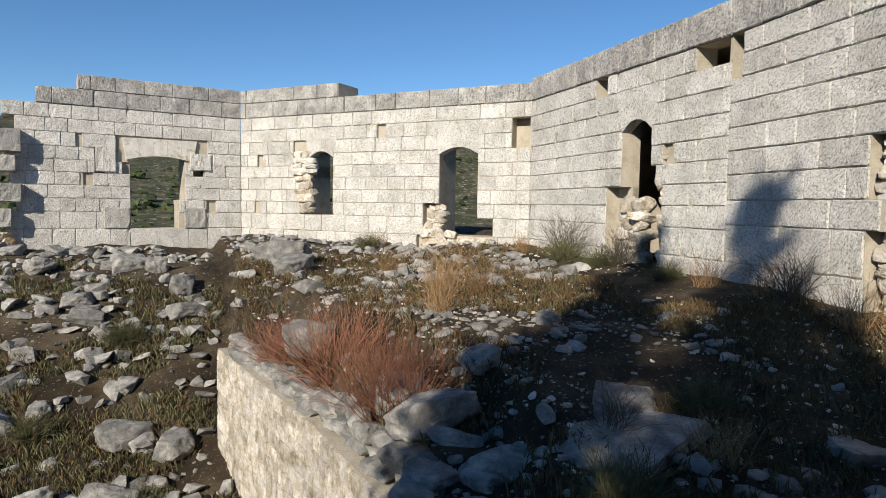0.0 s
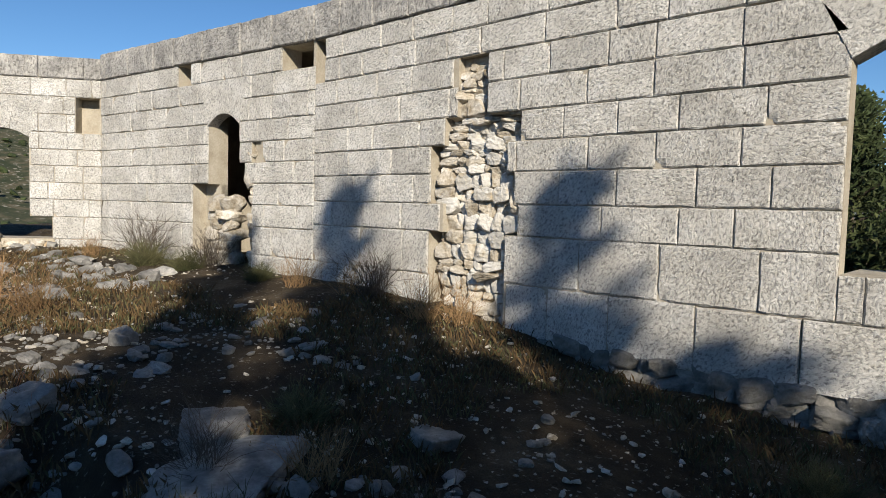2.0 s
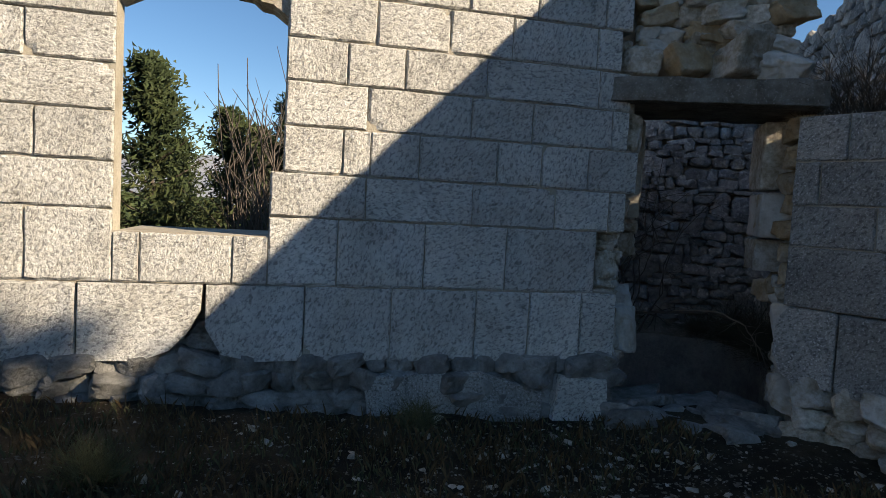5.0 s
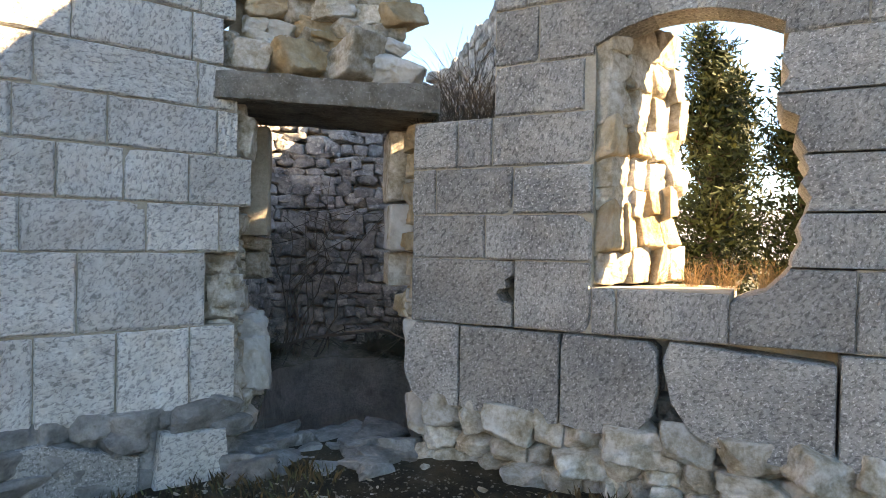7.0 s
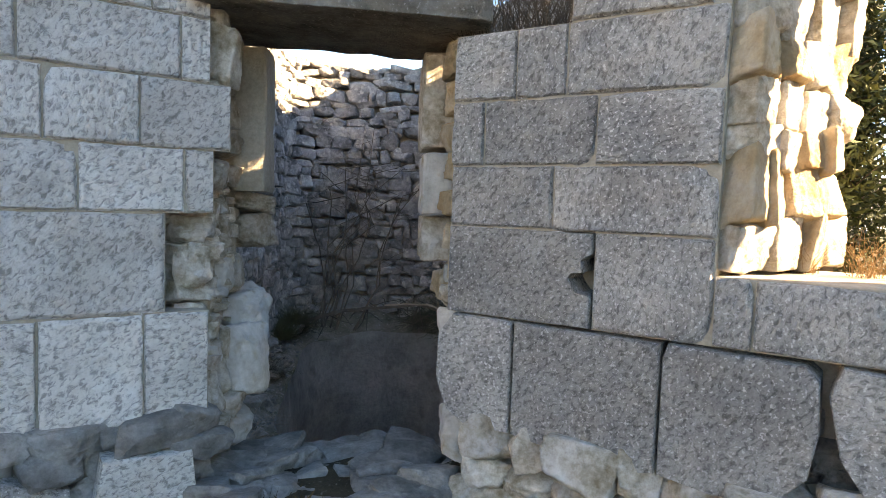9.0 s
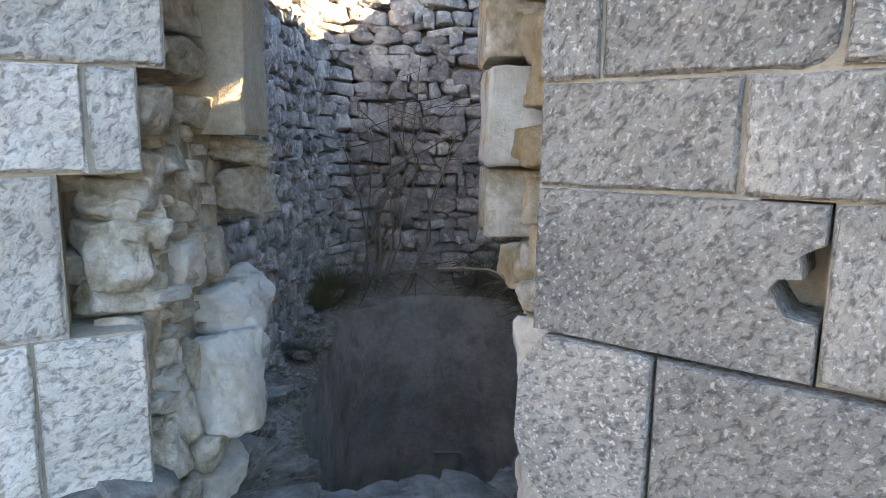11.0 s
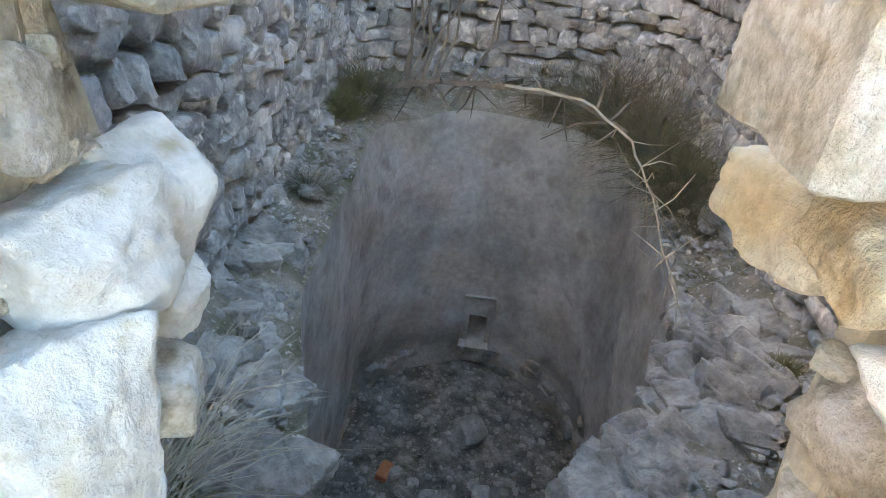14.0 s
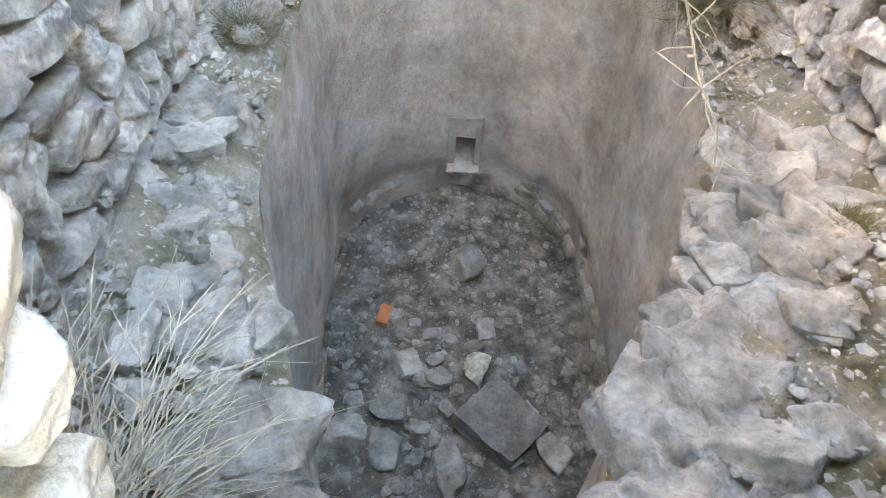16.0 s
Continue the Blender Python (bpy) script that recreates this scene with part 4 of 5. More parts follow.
# right jamb: dressed inner stones above, ochre rubble between them and the wall, white boulders below
jamb(OJAMBS, [(0.66, 0.74, 1.07, 0.28, 0.17), (0.95, 0.76, 0.98, 0.26, 0.2), (0.3, 0.72, 1.18, 0.2, 0.16), (0.22, 0.7, 1.34, 0.22, 0.14), (0.3, 0.7, 1.52, 0.22, 0.15), (0.2, 0.68, 1.7, 0.2, 0.14), (0.25, 0.68, 1.88, 0.22, 0.16), (0.22, 0.68, 2.06, 0.22, 0.15), (0.25, 0.68, 2.26, 0.24, 0.16)], "jamb_stone", 1.1, 6)
jamb(WHITES, [(0.52, 0.66, 1.1, 0.09, 0.09), (0.42, 0.78, 0.94, 0.26, 0.2), (0.24, 0.74, 0.78, 0.3, 0.3), (0.14, 0.72, 0.56, 0.24, 0.22), (0.36, 0.8, 0.5, 0.3, 0.26), (0.2, 0.76, 0.28, 0.3, 0.26), (0.48, 0.84, 0.22, 0.3, 0.24)], "boulder", 1.1, 7)
jamb(JAMBS, [(0.2, 0.7, 1.02, 0.2, 0.12), (0.62, 0.84, 0.76, 0.28, 0.2), (0.66, 0.88, 0.5, 0.26, 0.22), (0.66, 0.84, 0.2, 0.26, 0.22)], "jamb_stone", 1.1, 8)
chips = random.Random(19)
jamb(JAMBS, [(chips.uniform(0.1, 0.95), -0.67 + chips.uniform(-0.03, 0.03), chips.uniform(0.1, 2.3), w, w * chips.uniform(0.5, 0.9)) for w in [chips.uniform(0.04, 0.12) for _ in range(120)]], "jamb_stone", 1.0, 9, 60)
jamb(JAMBS + OJAMBS, [(chips.uniform(0.25, 0.75), 0.75 + chips.uniform(-0.03, 0.03), chips.uniform(0.2, 2.3), w, w * chips.uniform(0.5, 0.9)) for w in [chips.uniform(0.05, 0.14) for _ in range(60)]], "jamb_stone", 1.0, 10, 60)


def slab(name, u0, u1, v0, v1, z0, z1, mat, tilt=0, seed=0, n=6):
    """A rough slab with worn edges."""
    bm = bmesh.new()
    bmesh.ops.create_cube(bm, size=1)
    bmesh.ops.bevel(bm, geom=list(bm.edges), offset=0.03, segments=1, affect="EDGES")
    bmesh.ops.subdivide_edges(bm, edges=list(bm.edges), cuts=n, use_grid_fill=True)
    size = Vector((v1 - v0, u1 - u0, z1 - z0))
    for v in bm.verts:
        p = Vector((v.co.x * size.x, v.co.y * size.y, v.co.z * size.z))
        q = p + Vector((seed * 3.1, seed * 1.7, seed))
        e = 0.018 * noise.noise(q * 5) + 0.009 * noise.noise(q * 17)
        v.co = p + Vector((v.co.x, v.co.y, v.co.z)).normalized() * e
    me = bpy.data.meshes.new(name)
    bm.to_mesh(me)
    bm.free()
    me.materials.append(mat)
    return place(name, me, tower_pose((u0 + u1) / 2, (v0 + v1) / 2, (z0 + z1) / 2, 0, tilt, 0), doorway)


tagged(slab("lintel", -0.1, 0.86, -0.74, 0.76, 2.41, 2.60, M_CONC, 1.2, 1, 9), "weathered grey concrete lintel")
slab("jamb_slab", 0.6, 0.92, -0.76, -0.44, 1.55, 2.38, M_CORE, 0, 2)
slab("jamb_slab", 0.55, 0.95, 0.48, 0.84, 1.17, 1.43, M_RUBBLE, 0, 4)
slab("jamb_slab", 0.42, 0.9, 0.47, 0.84, 1.45, 1.80, M_WHITE, 0, 5)
slab("jamb_slab", 0.45, 0.9, 0.46, 0.84, 1.83, 2.36, M_RUBBLE, 0, 6)

over = Wall("wall_over_door", tower(0.02, -0.68, 0), tower(0.02, 0.5, 0), 0.7, "rough pale blocks laid over the lintel", 13)
over.stripped(0, 1.2, 2.6, 4.3, 0.16)
over.course(0, 1.16, 2.61, 4.25)
over.fill(0, 1.16, 2.6, 2.78, 0.1, (0.3, 0.46), SQUARE + WHITES, 4, "rough_block", 0.55)
over.fill(0.02, 1.14, 2.82, 4.2, 0.1, (0.14, 0.34), SQUARE + WHITES, 60, "rough_block", 0.55)
over.finish()

# threshold rubble
LEDGE_A = [rock_mesh("threshold_stone", k + 380, M_LEDGEROCK, 4, 0.5) for k in range(4)]
th = random.Random(8)
for i in range(44):
    u, v = th.uniform(-0.25, 0.72), th.uniform(-0.62, 0.62)
    w = th.uniform(0.12, 0.3)
    z = -0.015 - 0.25 * smooth(0.5, 1.2, u) + 0.1 * abs(v)
    place("threshold_stone", th.choice(FOOTINGS + LEDGE_A), tower_pose(u, v, z, th.uniform(-15, 15), th.uniform(-15, 15), th.uniform(0, 180)) @ Matrix.Diagonal((w * 1.3, w, w * 0.55, 1)), doorway)

# ---- retaining wall of the terrace ----
RETAIN = block_meshes(M_RUBBLE, 10, 120)
for k, (a, b) in enumerate(zip(EDGE[2:6], EDGE[3:7])):
    rw = Wall("retaining_wall", a, b, 0.4, "pale rubble retaining wall below the terrace", 31 + k)
    top = (-0.28, -0.2, -0.14, -0.14)[k]
    z = -2.7
    while z < top - 0.1:
        h = min(rw.rnd.uniform(0.1, 0.22), top - z)
        rw.course(0, rw.length, z, z + h, None, RETAIN, (0.12, 0.42))
        z += h
    rw.finish()
    rw.fill(0, rw.length, top - 0.06, top + 0.12, 0.2, (0.16, 0.4), ROCKS, 30, "coping_stone", 0.5)


# ---- plants ----
def strip(vs, fs, pts, r0, r1):
    """A thin three-sided stem along pts."""
    o = len(vs)
    n = len(pts)
    for i, p in enumerate(pts):
        d = (pts[min(i + 1, n - 1)] - pts[max(i - 1, 0)]).normalized()
        a = d.orthogonal().normalized()
        b = d.cross(a)
        r = r0 + (r1 - r0) * i / (n - 1)
        for k in range(3):
            t = 2.094 * k
            vs.append(tuple(p + a * (r * math.cos(t)) + b * (r * math.sin(t))))
    for i in range(n - 1):
        for k in range(3):
            q = (k + 1) % 3
            fs.append((o + i * 3 + k, o + i * 3 + q, o + i * 3 + 3 + q, o + i * 3 + 3 + k))


def twig_mesh(name, mat, count, height, spread, seed, r0=0.006, forks=3, droop=0.3):
    """A bush of bare stems that fork."""
    r = random.Random(seed)
    vs, fs = [], []
    for _ in range(count):
        a, lean = r.uniform(0, 6.283), r.uniform(0.1, 1.0) * spread
        h = height * r.uniform(0.5, 1.0)
        p = Vector((r.uniform(-0.12, 0.12), r.uniform(-0.12, 0.12), -0.03))
        d = Vector((math.cos(a) * lean, math.sin(a) * lean, 1)).normalized()
        pts = [p.copy()]
        for i in range(5):
            d = (d + Vector((r.uniform(-0.25, 0.25), r.uniform(-0.25, 0.25), r.uniform(-droop, 0.15)))).normalized()
            p = p + d * h / 5
            pts.append(p.copy())
        strip(vs, fs, pts, r0, r0 * 0.35)
        for _ in range(forks):
            q = pts[r.randrange(1, 5)]
            e = (d + Vector((r.uniform(-0.9, 0.9), r.uniform(-0.9, 0.9), r.uniform(-0.4, 0.5)))).normalized()
            mid = q + e * h * 0.16
            strip(vs, fs, [q, mid, mid + (e + Vector((r.uniform(-0.4, 0.4), r.uniform(-0.4, 0.4), r.uniform(-0.3, 0.3)))) * h * 0.15], r0 * 0.5, r0 * 0.2)
    me = bpy.data.meshes.new(name)
    me.from_pydata(vs, [], fs)
    me.materials.append(mat)
    return me


def bush(me, x, y, size, label, group="", z=None, category="bush"):
    ob = place("bush", me, pose(x, y, ground_z(x, y) if z is None else z, 0, 0, (x * 57 + y * 31) % 360) @ Matrix.Diagonal((size, size, size, 1)))
    return tagged(ob, label, category, group)


RED = [twig_mesh("bush", M_TWIG, 190, 0.85, 0.95, 50 + k, 0.0042, 5, 0.18) for k in range(2)]
DRY = [twig_mesh("bush", M_STRAW, 75, 0.55, 0.7, 60 + k, 0.003, 2) for k in range(3)]
SCRUB = [twig_mesh("bush", M_BRUSH, 220, 0.4, 1.3, 70 + k, 0.004, 5) for k in range(2)]
DARKTWIG = [twig_mesh("bush", M_BARK, 70, 0.75, 0.8, 80 + k, 0.004, 5) for k in range(2)]
for x, y, sz in ((-8.35, -4.95, 1.25), (-7.2, -4.55, 1.15), (-7.7, -4.65, 0.9), (-9.4, -5.5, 0.8)):
    bush(RED[int(x * 10) % 2], x, y, sz, "reddish-brown bush of bare twigs on the terrace edge", "twig bushes", -0.2)
for x, y, sz in ((-10.6, -3.4, 1.4), (-10.1, -3.1, 1.2), (-9.6, -3.7, 1.0), (-11.8, -4.0, 1.0), (-8.8, -3.9, 0.9), (-9.2, -0.5, 1.0), (-8.3, -0.45, 0.9), (-7.0, -0.6, 1.1), (-6.7, -0.4, 0.9), (-13.9, -1.2, 0.9), (-16.5, -3.6, 1.0), (-5.2, -3.2, 0.7)):
    bush(DRY[int(x * 7) % 3], x, y, sz, "tuft of tall straw-coloured dry grass", "dry grass tufts", category="grass tuft")
for x, y, sz in ((-11.6, -0.7, 1.0), (-12.6, -0.9, 1.2), (-9.9, -0.6, 0.8), (-15.6, -3.9, 1.0), (-13.2, -8.0, 1.2), (-11.3, -8.6, 1.0), (-9.6, -7.0, 1.1), (-12.2, -9.6, 1.1), (-4.9, -3.9, 0.9), (-5.9, -2.8, 0.8), (-3.4, -1.2, 0.7), (-1.6, -0.35, 0.6)):
    bush(SCRUB[int(x * 9) % 2], x, y, sz, "low grey-green scrub on stony soil", "low scrub")
for x, y, sz in ((-12.9, -0.75, 1.3), (-11.5, -0.4, 1.0), (-8.0, -0.35, 1.0), (-5.6, -3.6, 0.6), (-4.4, -3.3, 0.5)):
    bush(DARKTWIG[int(x * 9) % 2], x, y, sz, "bare dark thorn bush near the wall", "thorn bushes")
p = P3 + WD * 0.25 + Vector((0.914, 0.405, 0)) * 0.35
for dx, sz in ((0.0, 1.0), (0.15, 0.8), (-0.2, 0.7)):
    bush(DARKTWIG[0], p.x + dx, p.y - dx * 0.8, sz, "dark dry bush growing on the wall top", "thorn bushes", 2.3)
p = P3 + WD * 1.75 + Vector((0.914, 0.405, 0)) * 0.55
for k in range(4):
    q = p + WD * (-0.2 + 0.22 * k)
    bush(DRY[k % 3], q.x, q.y, 0.45, "dry yellow grass on the window sill", "dry grass tufts", 1.25, "grass tuft")


def leaf_tree(name, height, radius, base, seed, leaves, narrow=1.0, size=0.09, taper=0.7):
    """A conifer: tapered trunk, limbs, and a ragged crown of many small sprays."""
    r = random.Random(seed)
    root = new(name)
    vs, fs = [], []
    bend = Vector((r.uniform(-0.2, 0.2), r.uniform(-0.2, 0.2), 0))
    trunk = [bend * (i / 7) ** 2 + Vector((0, 0, height * 0.97 * i / 7 - 0.3)) for i in range(8)]
    strip(vs, fs, trunk, 0.03 * height ** 0.8, 0.008)
    limbs = []
    for i in range(int(34 * narrow) + 24):
        t = base + (1 - base) * (r.random() ** 0.85) * 0.97
        a = r.uniform(0, 6.283)
        reach = radius * (1 - t) ** taper * (1 - 0.55 * max(0, (base + 0.18 - t) / 0.18)) * r.uniform(0.45, 1.15) + 0.08
        p = Vector((0, 0, height * t)) + bend * t * t
        d = Vector((math.cos(a), math.sin(a), r.uniform(0.1, 0.7)))
        tip = p + d * reach
        mid = p.lerp(tip, 0.5) + Vector((0, 0, -0.06 * reach))
        strip(vs, fs, [p, mid, tip], 0.018 + 0.01 * reach, 0.004)
        limbs.append((p, mid, tip, reach))
    mesh_object("trunk", vs, fs, M_BARK, root)
    vs, fs = [], []
    for _ in range(leaves):
        p, mid, tip, reach = limbs[r.randrange(len(limbs))]
        t = r.random() ** 0.7
        c = p.lerp(mid, t * 2) if t < 0.5 else mid.lerp(tip, t * 2 - 1)
        c = c + Vector((r.gauss(0, 1), r.gauss(0, 1), r.gauss(0, 1))) * (0.05 + 0.13 * reach)
        d = Vector((r.uniform(-1, 1), r.uniform(-1, 1), r.uniform(-0.3, 1.2))).normalized()
        w = d.orthogonal().normalized() * size * r.uniform(0.25, 0.5)
        L = d * size * r.uniform(0.8, 1.9)
        o = len(vs)
        vs += [tuple(c - w), tuple(c + L * 0.5 - w * 0.4), tuple(c + L), tuple(c + L * 0.5 + w)]
        fs.append((o, o + 1, o + 2, o + 3))
    mesh_object("crown", vs, fs, M_LEAF, root)
    return root


def set_tree(ob, x, y, z, s, turn, label, group):
    c = copy_thing(ob, pose(x, y, z, 0, 0, turn) @ Matrix.Diagonal((s, s, s, 1)))
    c.matrix_basis = pose(x, y, z, 0, 0, turn) @ Matrix.Diagonal((s, s, s, 1))
    return tagged(c, label, "tree", group)


cyp_a = leaf_tree("cypress", 4.6, 0.95, 0.05, 3, 9000, 1.6)
cyp_b = leaf_tree("cypress", 4.2, 1.25, 0.04, 4, 9000, 1.6)
tall = leaf_tree("pine", 10.0, 1.9, 0.2, 5, 6500, 1.2, 0.16, 1.1)
cyp_a.matrix_basis = pose(6.4, 0.2, -0.2)
tagged(cyp_a, "dark green cypress outside the broken window", "tree", "cypresses")
cyp_b.matrix_basis = pose(-4.6, 6.6, -0.6)
tagged(cyp_b, "green juniper tree outside the arched window", "tree", "cypresses")
tall.matrix_basis = pose(6.4, -9.5, 0.3)
tagged(tall, "unseen tall pine set to shade the terrace and walls", "tree", "pines")
for k, (x, y, z, sc) in enumerate(((7.2, -0.6, -0.4, 0.95), (8.6, -1.4, -0.5, 1.0), (7.9, 0.9, -0.6, 1.05), (9.6, -3.2, -0.4, 1.1))):
    set_tree((cyp_a, cyp_b)[k % 2], x, y, z, sc, 60 * k, "dark green cypress outside the broken window", "cypresses")
for k, (x, y, z, sc) in enumerate(((-3.6, 9.0, -0.8, 0.95), (-2.5, 8.0, -0.7, 0.9), (-1.7, 7.2, -0.7, 1.0), (-6.2, 8.5, -0.9, 1.0), (-3.1, 12.0, -1.0, 1.0), (-0.9, 9.6, -0.9, 1.0), (-5.2, 11.5, -1.0, 0.9))):
    set_tree((cyp_b, cyp_a)[k % 2], x, y, z, sc, 75 * k, "green juniper tree outside the arched window", "cypresses")
# unseen pines: some match tree shadows, the rest are added to block stray sun
for k, (x, y, sc) in enumerate(((5.0, -10.9, 1.12), (5.9, -10.7, 0.95), (1.6, -9.85, 0.97), (7.6, -11.3, 0.95), (6.9, -9.9, 0.84), (8.4, -10.6, 0.9), (3.3, -11.15, 0.95), (4.2, -10.2, 0.85), (7.0, -8.5, 0.80), (8.0, -8.8, 0.79), (6.1, -8.2, 0.76), (1.6, -9.4, 0.6))):
    set_tree(tall, x, y, 0.2, sc, 80 * k, "unseen tall pine set to shade the terrace and walls", "pines")
gap = twig_mesh("bush", M_BARK, 14, 3.6, 0.35, 91, 0.02, 6, 0.02)
for x, y in ((-2.75, 4.6), (-3.2, 5.6)):
    bush(gap, x, y, 1.0, "bare sapling with thin dark branches", "saplings", category="tree")


# ---- loose stones, gravel, grass ----
def scatter(name, label, data, mat, spots, flat=0.6):
    vs, fs = [], []
    r = random.Random(len(spots))
    for x, y, z, w in spots:
        dv, df = data[r.randrange(len(data))]
        m = pose(x, y, z, r.uniform(-25, 25), r.uniform(-25, 25), r.uniform(0, 360)) @ Matrix.Diagonal((w * r.uniform(0.9, 1.5), w, w * flat * r.uniform(0.7, 1.2), 1))
        o = len(vs)
        vs.extend(tuple(m @ Vector(c)) for c in dv)
        fs.extend(tuple(o + q for q in f) for f in df)
    return tagged(mesh_object(name, vs, fs, mat), label, name, kind="stuff")


PEBBLES = [rock_data(k + 300, 1) for k in range(8)]
sr = random.Random(77)


def free(x, y):
    u, v = tower_uv(x, y)
    if u > -0.1 and -2.2 < v < 3:
        return False
    if y > -0.15 + (0.11 * min(0, x + 9.6)):
        return False
    return (Vector((x, y, 0)) - P3).dot(Vector((0.914, 0.405, 0))) < -0.12


spots = []
while len(spots) < 5200:
    x, y = sr.uniform(-16, 2.5), sr.uniform(-7, 0)
    if free(x, y) and brink(x, y) > 0.3 and noise.noise((x * 0.6, y * 0.6, 9)) + sr.random() > 0.35:
        w = 0.018 + 0.05 * sr.random() ** 4
        spots.append((x, y, ground_z(x, y) + w * 0.1, w))
scatter("gravel", "pale limestone gravel strewn over dark soil", PEBBLES, M_RUBBLE, spots)
spots = []
while len(spots) < 5000:
    x, y = sr.gauss(-0.8, 1.5), sr.gauss(-1.6, 1.0)
    if free(x, y):
        w = 0.008 + 0.02 * sr.random() ** 3
        spots.append((x, y, ground_z(x, y) + w * 0.2, w))
scatter("gravel", "fine pale gravel on the path to the doorway", PEBBLES, M_LEDGE, spots)
spots = []
while len(spots) < 900:
    x, y = sr.uniform(-19, -10.5), sr.uniform(-11.5, -1.2)
    if brink(x, y) > 0.2 and y < -1.2 + 1.2 * (x + 10.5) * -0.02 and noise.noise((x * 0.5, y * 0.5, 4)) + sr.random() > 0.45:
        w = 0.06 + 0.22 * sr.random() ** 3
        spots.append((x, y, ground_z(x, y) + w * 0.15, w))
scatter("rubble", "pale broken stones heaped below the far walls", PEBBLES, M_ROCK, spots)
spots = []
while len(spots) < 2600:
    x, y = sr.uniform(-18, -4.6), sr.uniform(-13, -4.6)
    if brink(x, y) < -0.1 and noise.noise((x * 0.4, y * 0.4, 7)) + sr.random() * 1.1 + 0.35 * smooth(-6.5, -9, y) > 0.55:
        w = 0.04 + 0.3 * sr.random() ** 4
        spots.append((x, y, ground_z(x, y) + w * 0.12, w))
scatter("rubble", "grey stones strewn over the sunken courtyard", PEBBLES, M_ROCK, spots)

spots = []
while len(spots) < 1300:
    x, y = sr.uniform(-10.5, -3.6), sr.uniform(-5.4, -1.2)
    if brink(x, y) > 0.15 and noise.noise((x * 0.7, y * 0.7, 12)) + 0.7 * smooth(-2.6, -4.2, y) + sr.random() * 0.6 > 0.55:
        w = 0.025 + 0.11 * sr.random() ** 4
        spots.append((x, y, ground_z(x, y) + w * 0.06, w))
scatter("rubble", "grey and pale broken stones strewn over the terrace edge", [stone_data(k + 600, 2, 34, 0.06, 7) for k in range(8)], M_LEDGEROCK, spots)
BOULD = [rock_mesh("rock", k + 330, M_ROCK, 4, 0.5) for k in range(6)]
n = 0
while n < 16:
    x, y = sr.uniform(-7.6, -4.3), sr.uniform(-5.6, -3.9)
    if 0.2 < brink(x, y) < 1.0:
        w = sr.uniform(0.14, 0.34)
        ob = place("rock", sr.choice(BOULD), pose(x, y, ground_z(x, y) - w * 0.02, sr.uniform(-14, 14), sr.uniform(-14, 14), sr.uniform(0, 360)) @ Matrix.Diagonal((w * 1.5, w, w * 0.6, 1)))
        tagged(ob, "weathered grey stone jutting from the terrace edge", "rock", "boulders")
        n += 1
n = 0
while n < 70:
    x, y = sr.uniform(-17, -6.5), sr.uniform(-11.5, -5.2)
    if brink(x, y) < -0.4 and sr.random() + 0.6 * smooth(-6.6, -8.5, y) > 0.6:
        w = 0.16 + 0.34 * sr.random() ** 2
        ob = place("rock", sr.choice(BOULD), pose(x, y, ground_z(x, y) + w * 0.14, sr.uniform(-20, 20), sr.uniform(-20, 20), sr.uniform(0, 360)) @ Matrix.Diagonal((w * 1.3, w, w * 0.7, 1)))
        tagged(ob, "grey angular limestone boulder on stony soil", "rock", "boulders")
        n += 1
for x, y, w, h in ((-13.3, -5.6, 0.9, 0.55), (-12.4, -5.4, 0.6, 0.3), (-6.7, -4.4, 0.6, 0.3), (-5.9, -4.1, 0.5, 0.2), (-6.0, -3.3, 0.55, 0.16), (-5.5, -3.6, 0.9, 0.14), (-5.2, -2.4, 0.3, 0.1), (-8.3, -2.9, 0.2, 0.16), (-8.15, -3.0, 0.16, 0.12), (-14.8, -7.4, 0.6, 0.4), (-15.6, -8.0, 0.5, 0.35), (-8.9, -5.2, 0.5, 0.35)):
    ob = place("rock", sr.choice(BOULD), pose(x, y, ground_z(x, y) + h * 0.18, sr.uniform(-8, 8), sr.uniform(-8, 8), sr.uniform(0, 360)) @ Matrix.Diagonal((w, w * 0.7, h, 1)))
    tagged(ob, "weathered grey limestone block lying on the terrace", "rock", "boulders")


def grass(name, label, mat, count, where, hmin, hmax):
    vs, fs = [], []
    r = random.Random(count)
    while count > 0:
        x, y = where(r)
        if x is None:
            continue
        z = ground_z(x, y)
        for _ in range(7):
            count -= 1
            bx, by = x + r.gauss(0, 0.05), y + r.gauss(0, 0.05)
            a, h = r.uniform(0, 6.283), r.uniform(hmin, hmax)
            dx, dy = math.cos(a), math.sin(a)
            ln = h * r.uniform(0.2, 0.9)
            o = len(vs)
            vs += [(bx - dy * 0.004, by + dx * 0.004, z - 0.02), (bx + dy * 0.004, by - dx * 0.004, z - 0.02), (bx + dx * ln * 0.4 + dy * 0.003, by + dy * ln * 0.4 - dx * 0.003, z + h * 0.6), (bx + dx * ln, by + dy * ln, z + h)]
            fs += [(o, o + 1, o + 2), (o, o + 2, o + 3)]
    return tagged(mesh_object(name, vs, fs, mat), label, "grass", kind="stuff")


def on_terrace(r):
    x, y = r.uniform(-15, 1.5), r.uniform(-6.5, -0.1)
    ok = free(x, y) and brink(x, y) > 0.25 and noise.noise((x * 0.55, y * 0.55, 21)) > -0.12
    return (x, y) if ok else (None, None)


def in_hollow(r):
    x, y = r.uniform(-16, -5), r.uniform(-11, -4.6)
    ok = brink(x, y) < -0.1 and noise.noise((x * 0.6, y * 0.6, 33)) > -0.05
    return (x, y) if ok else (None, None)


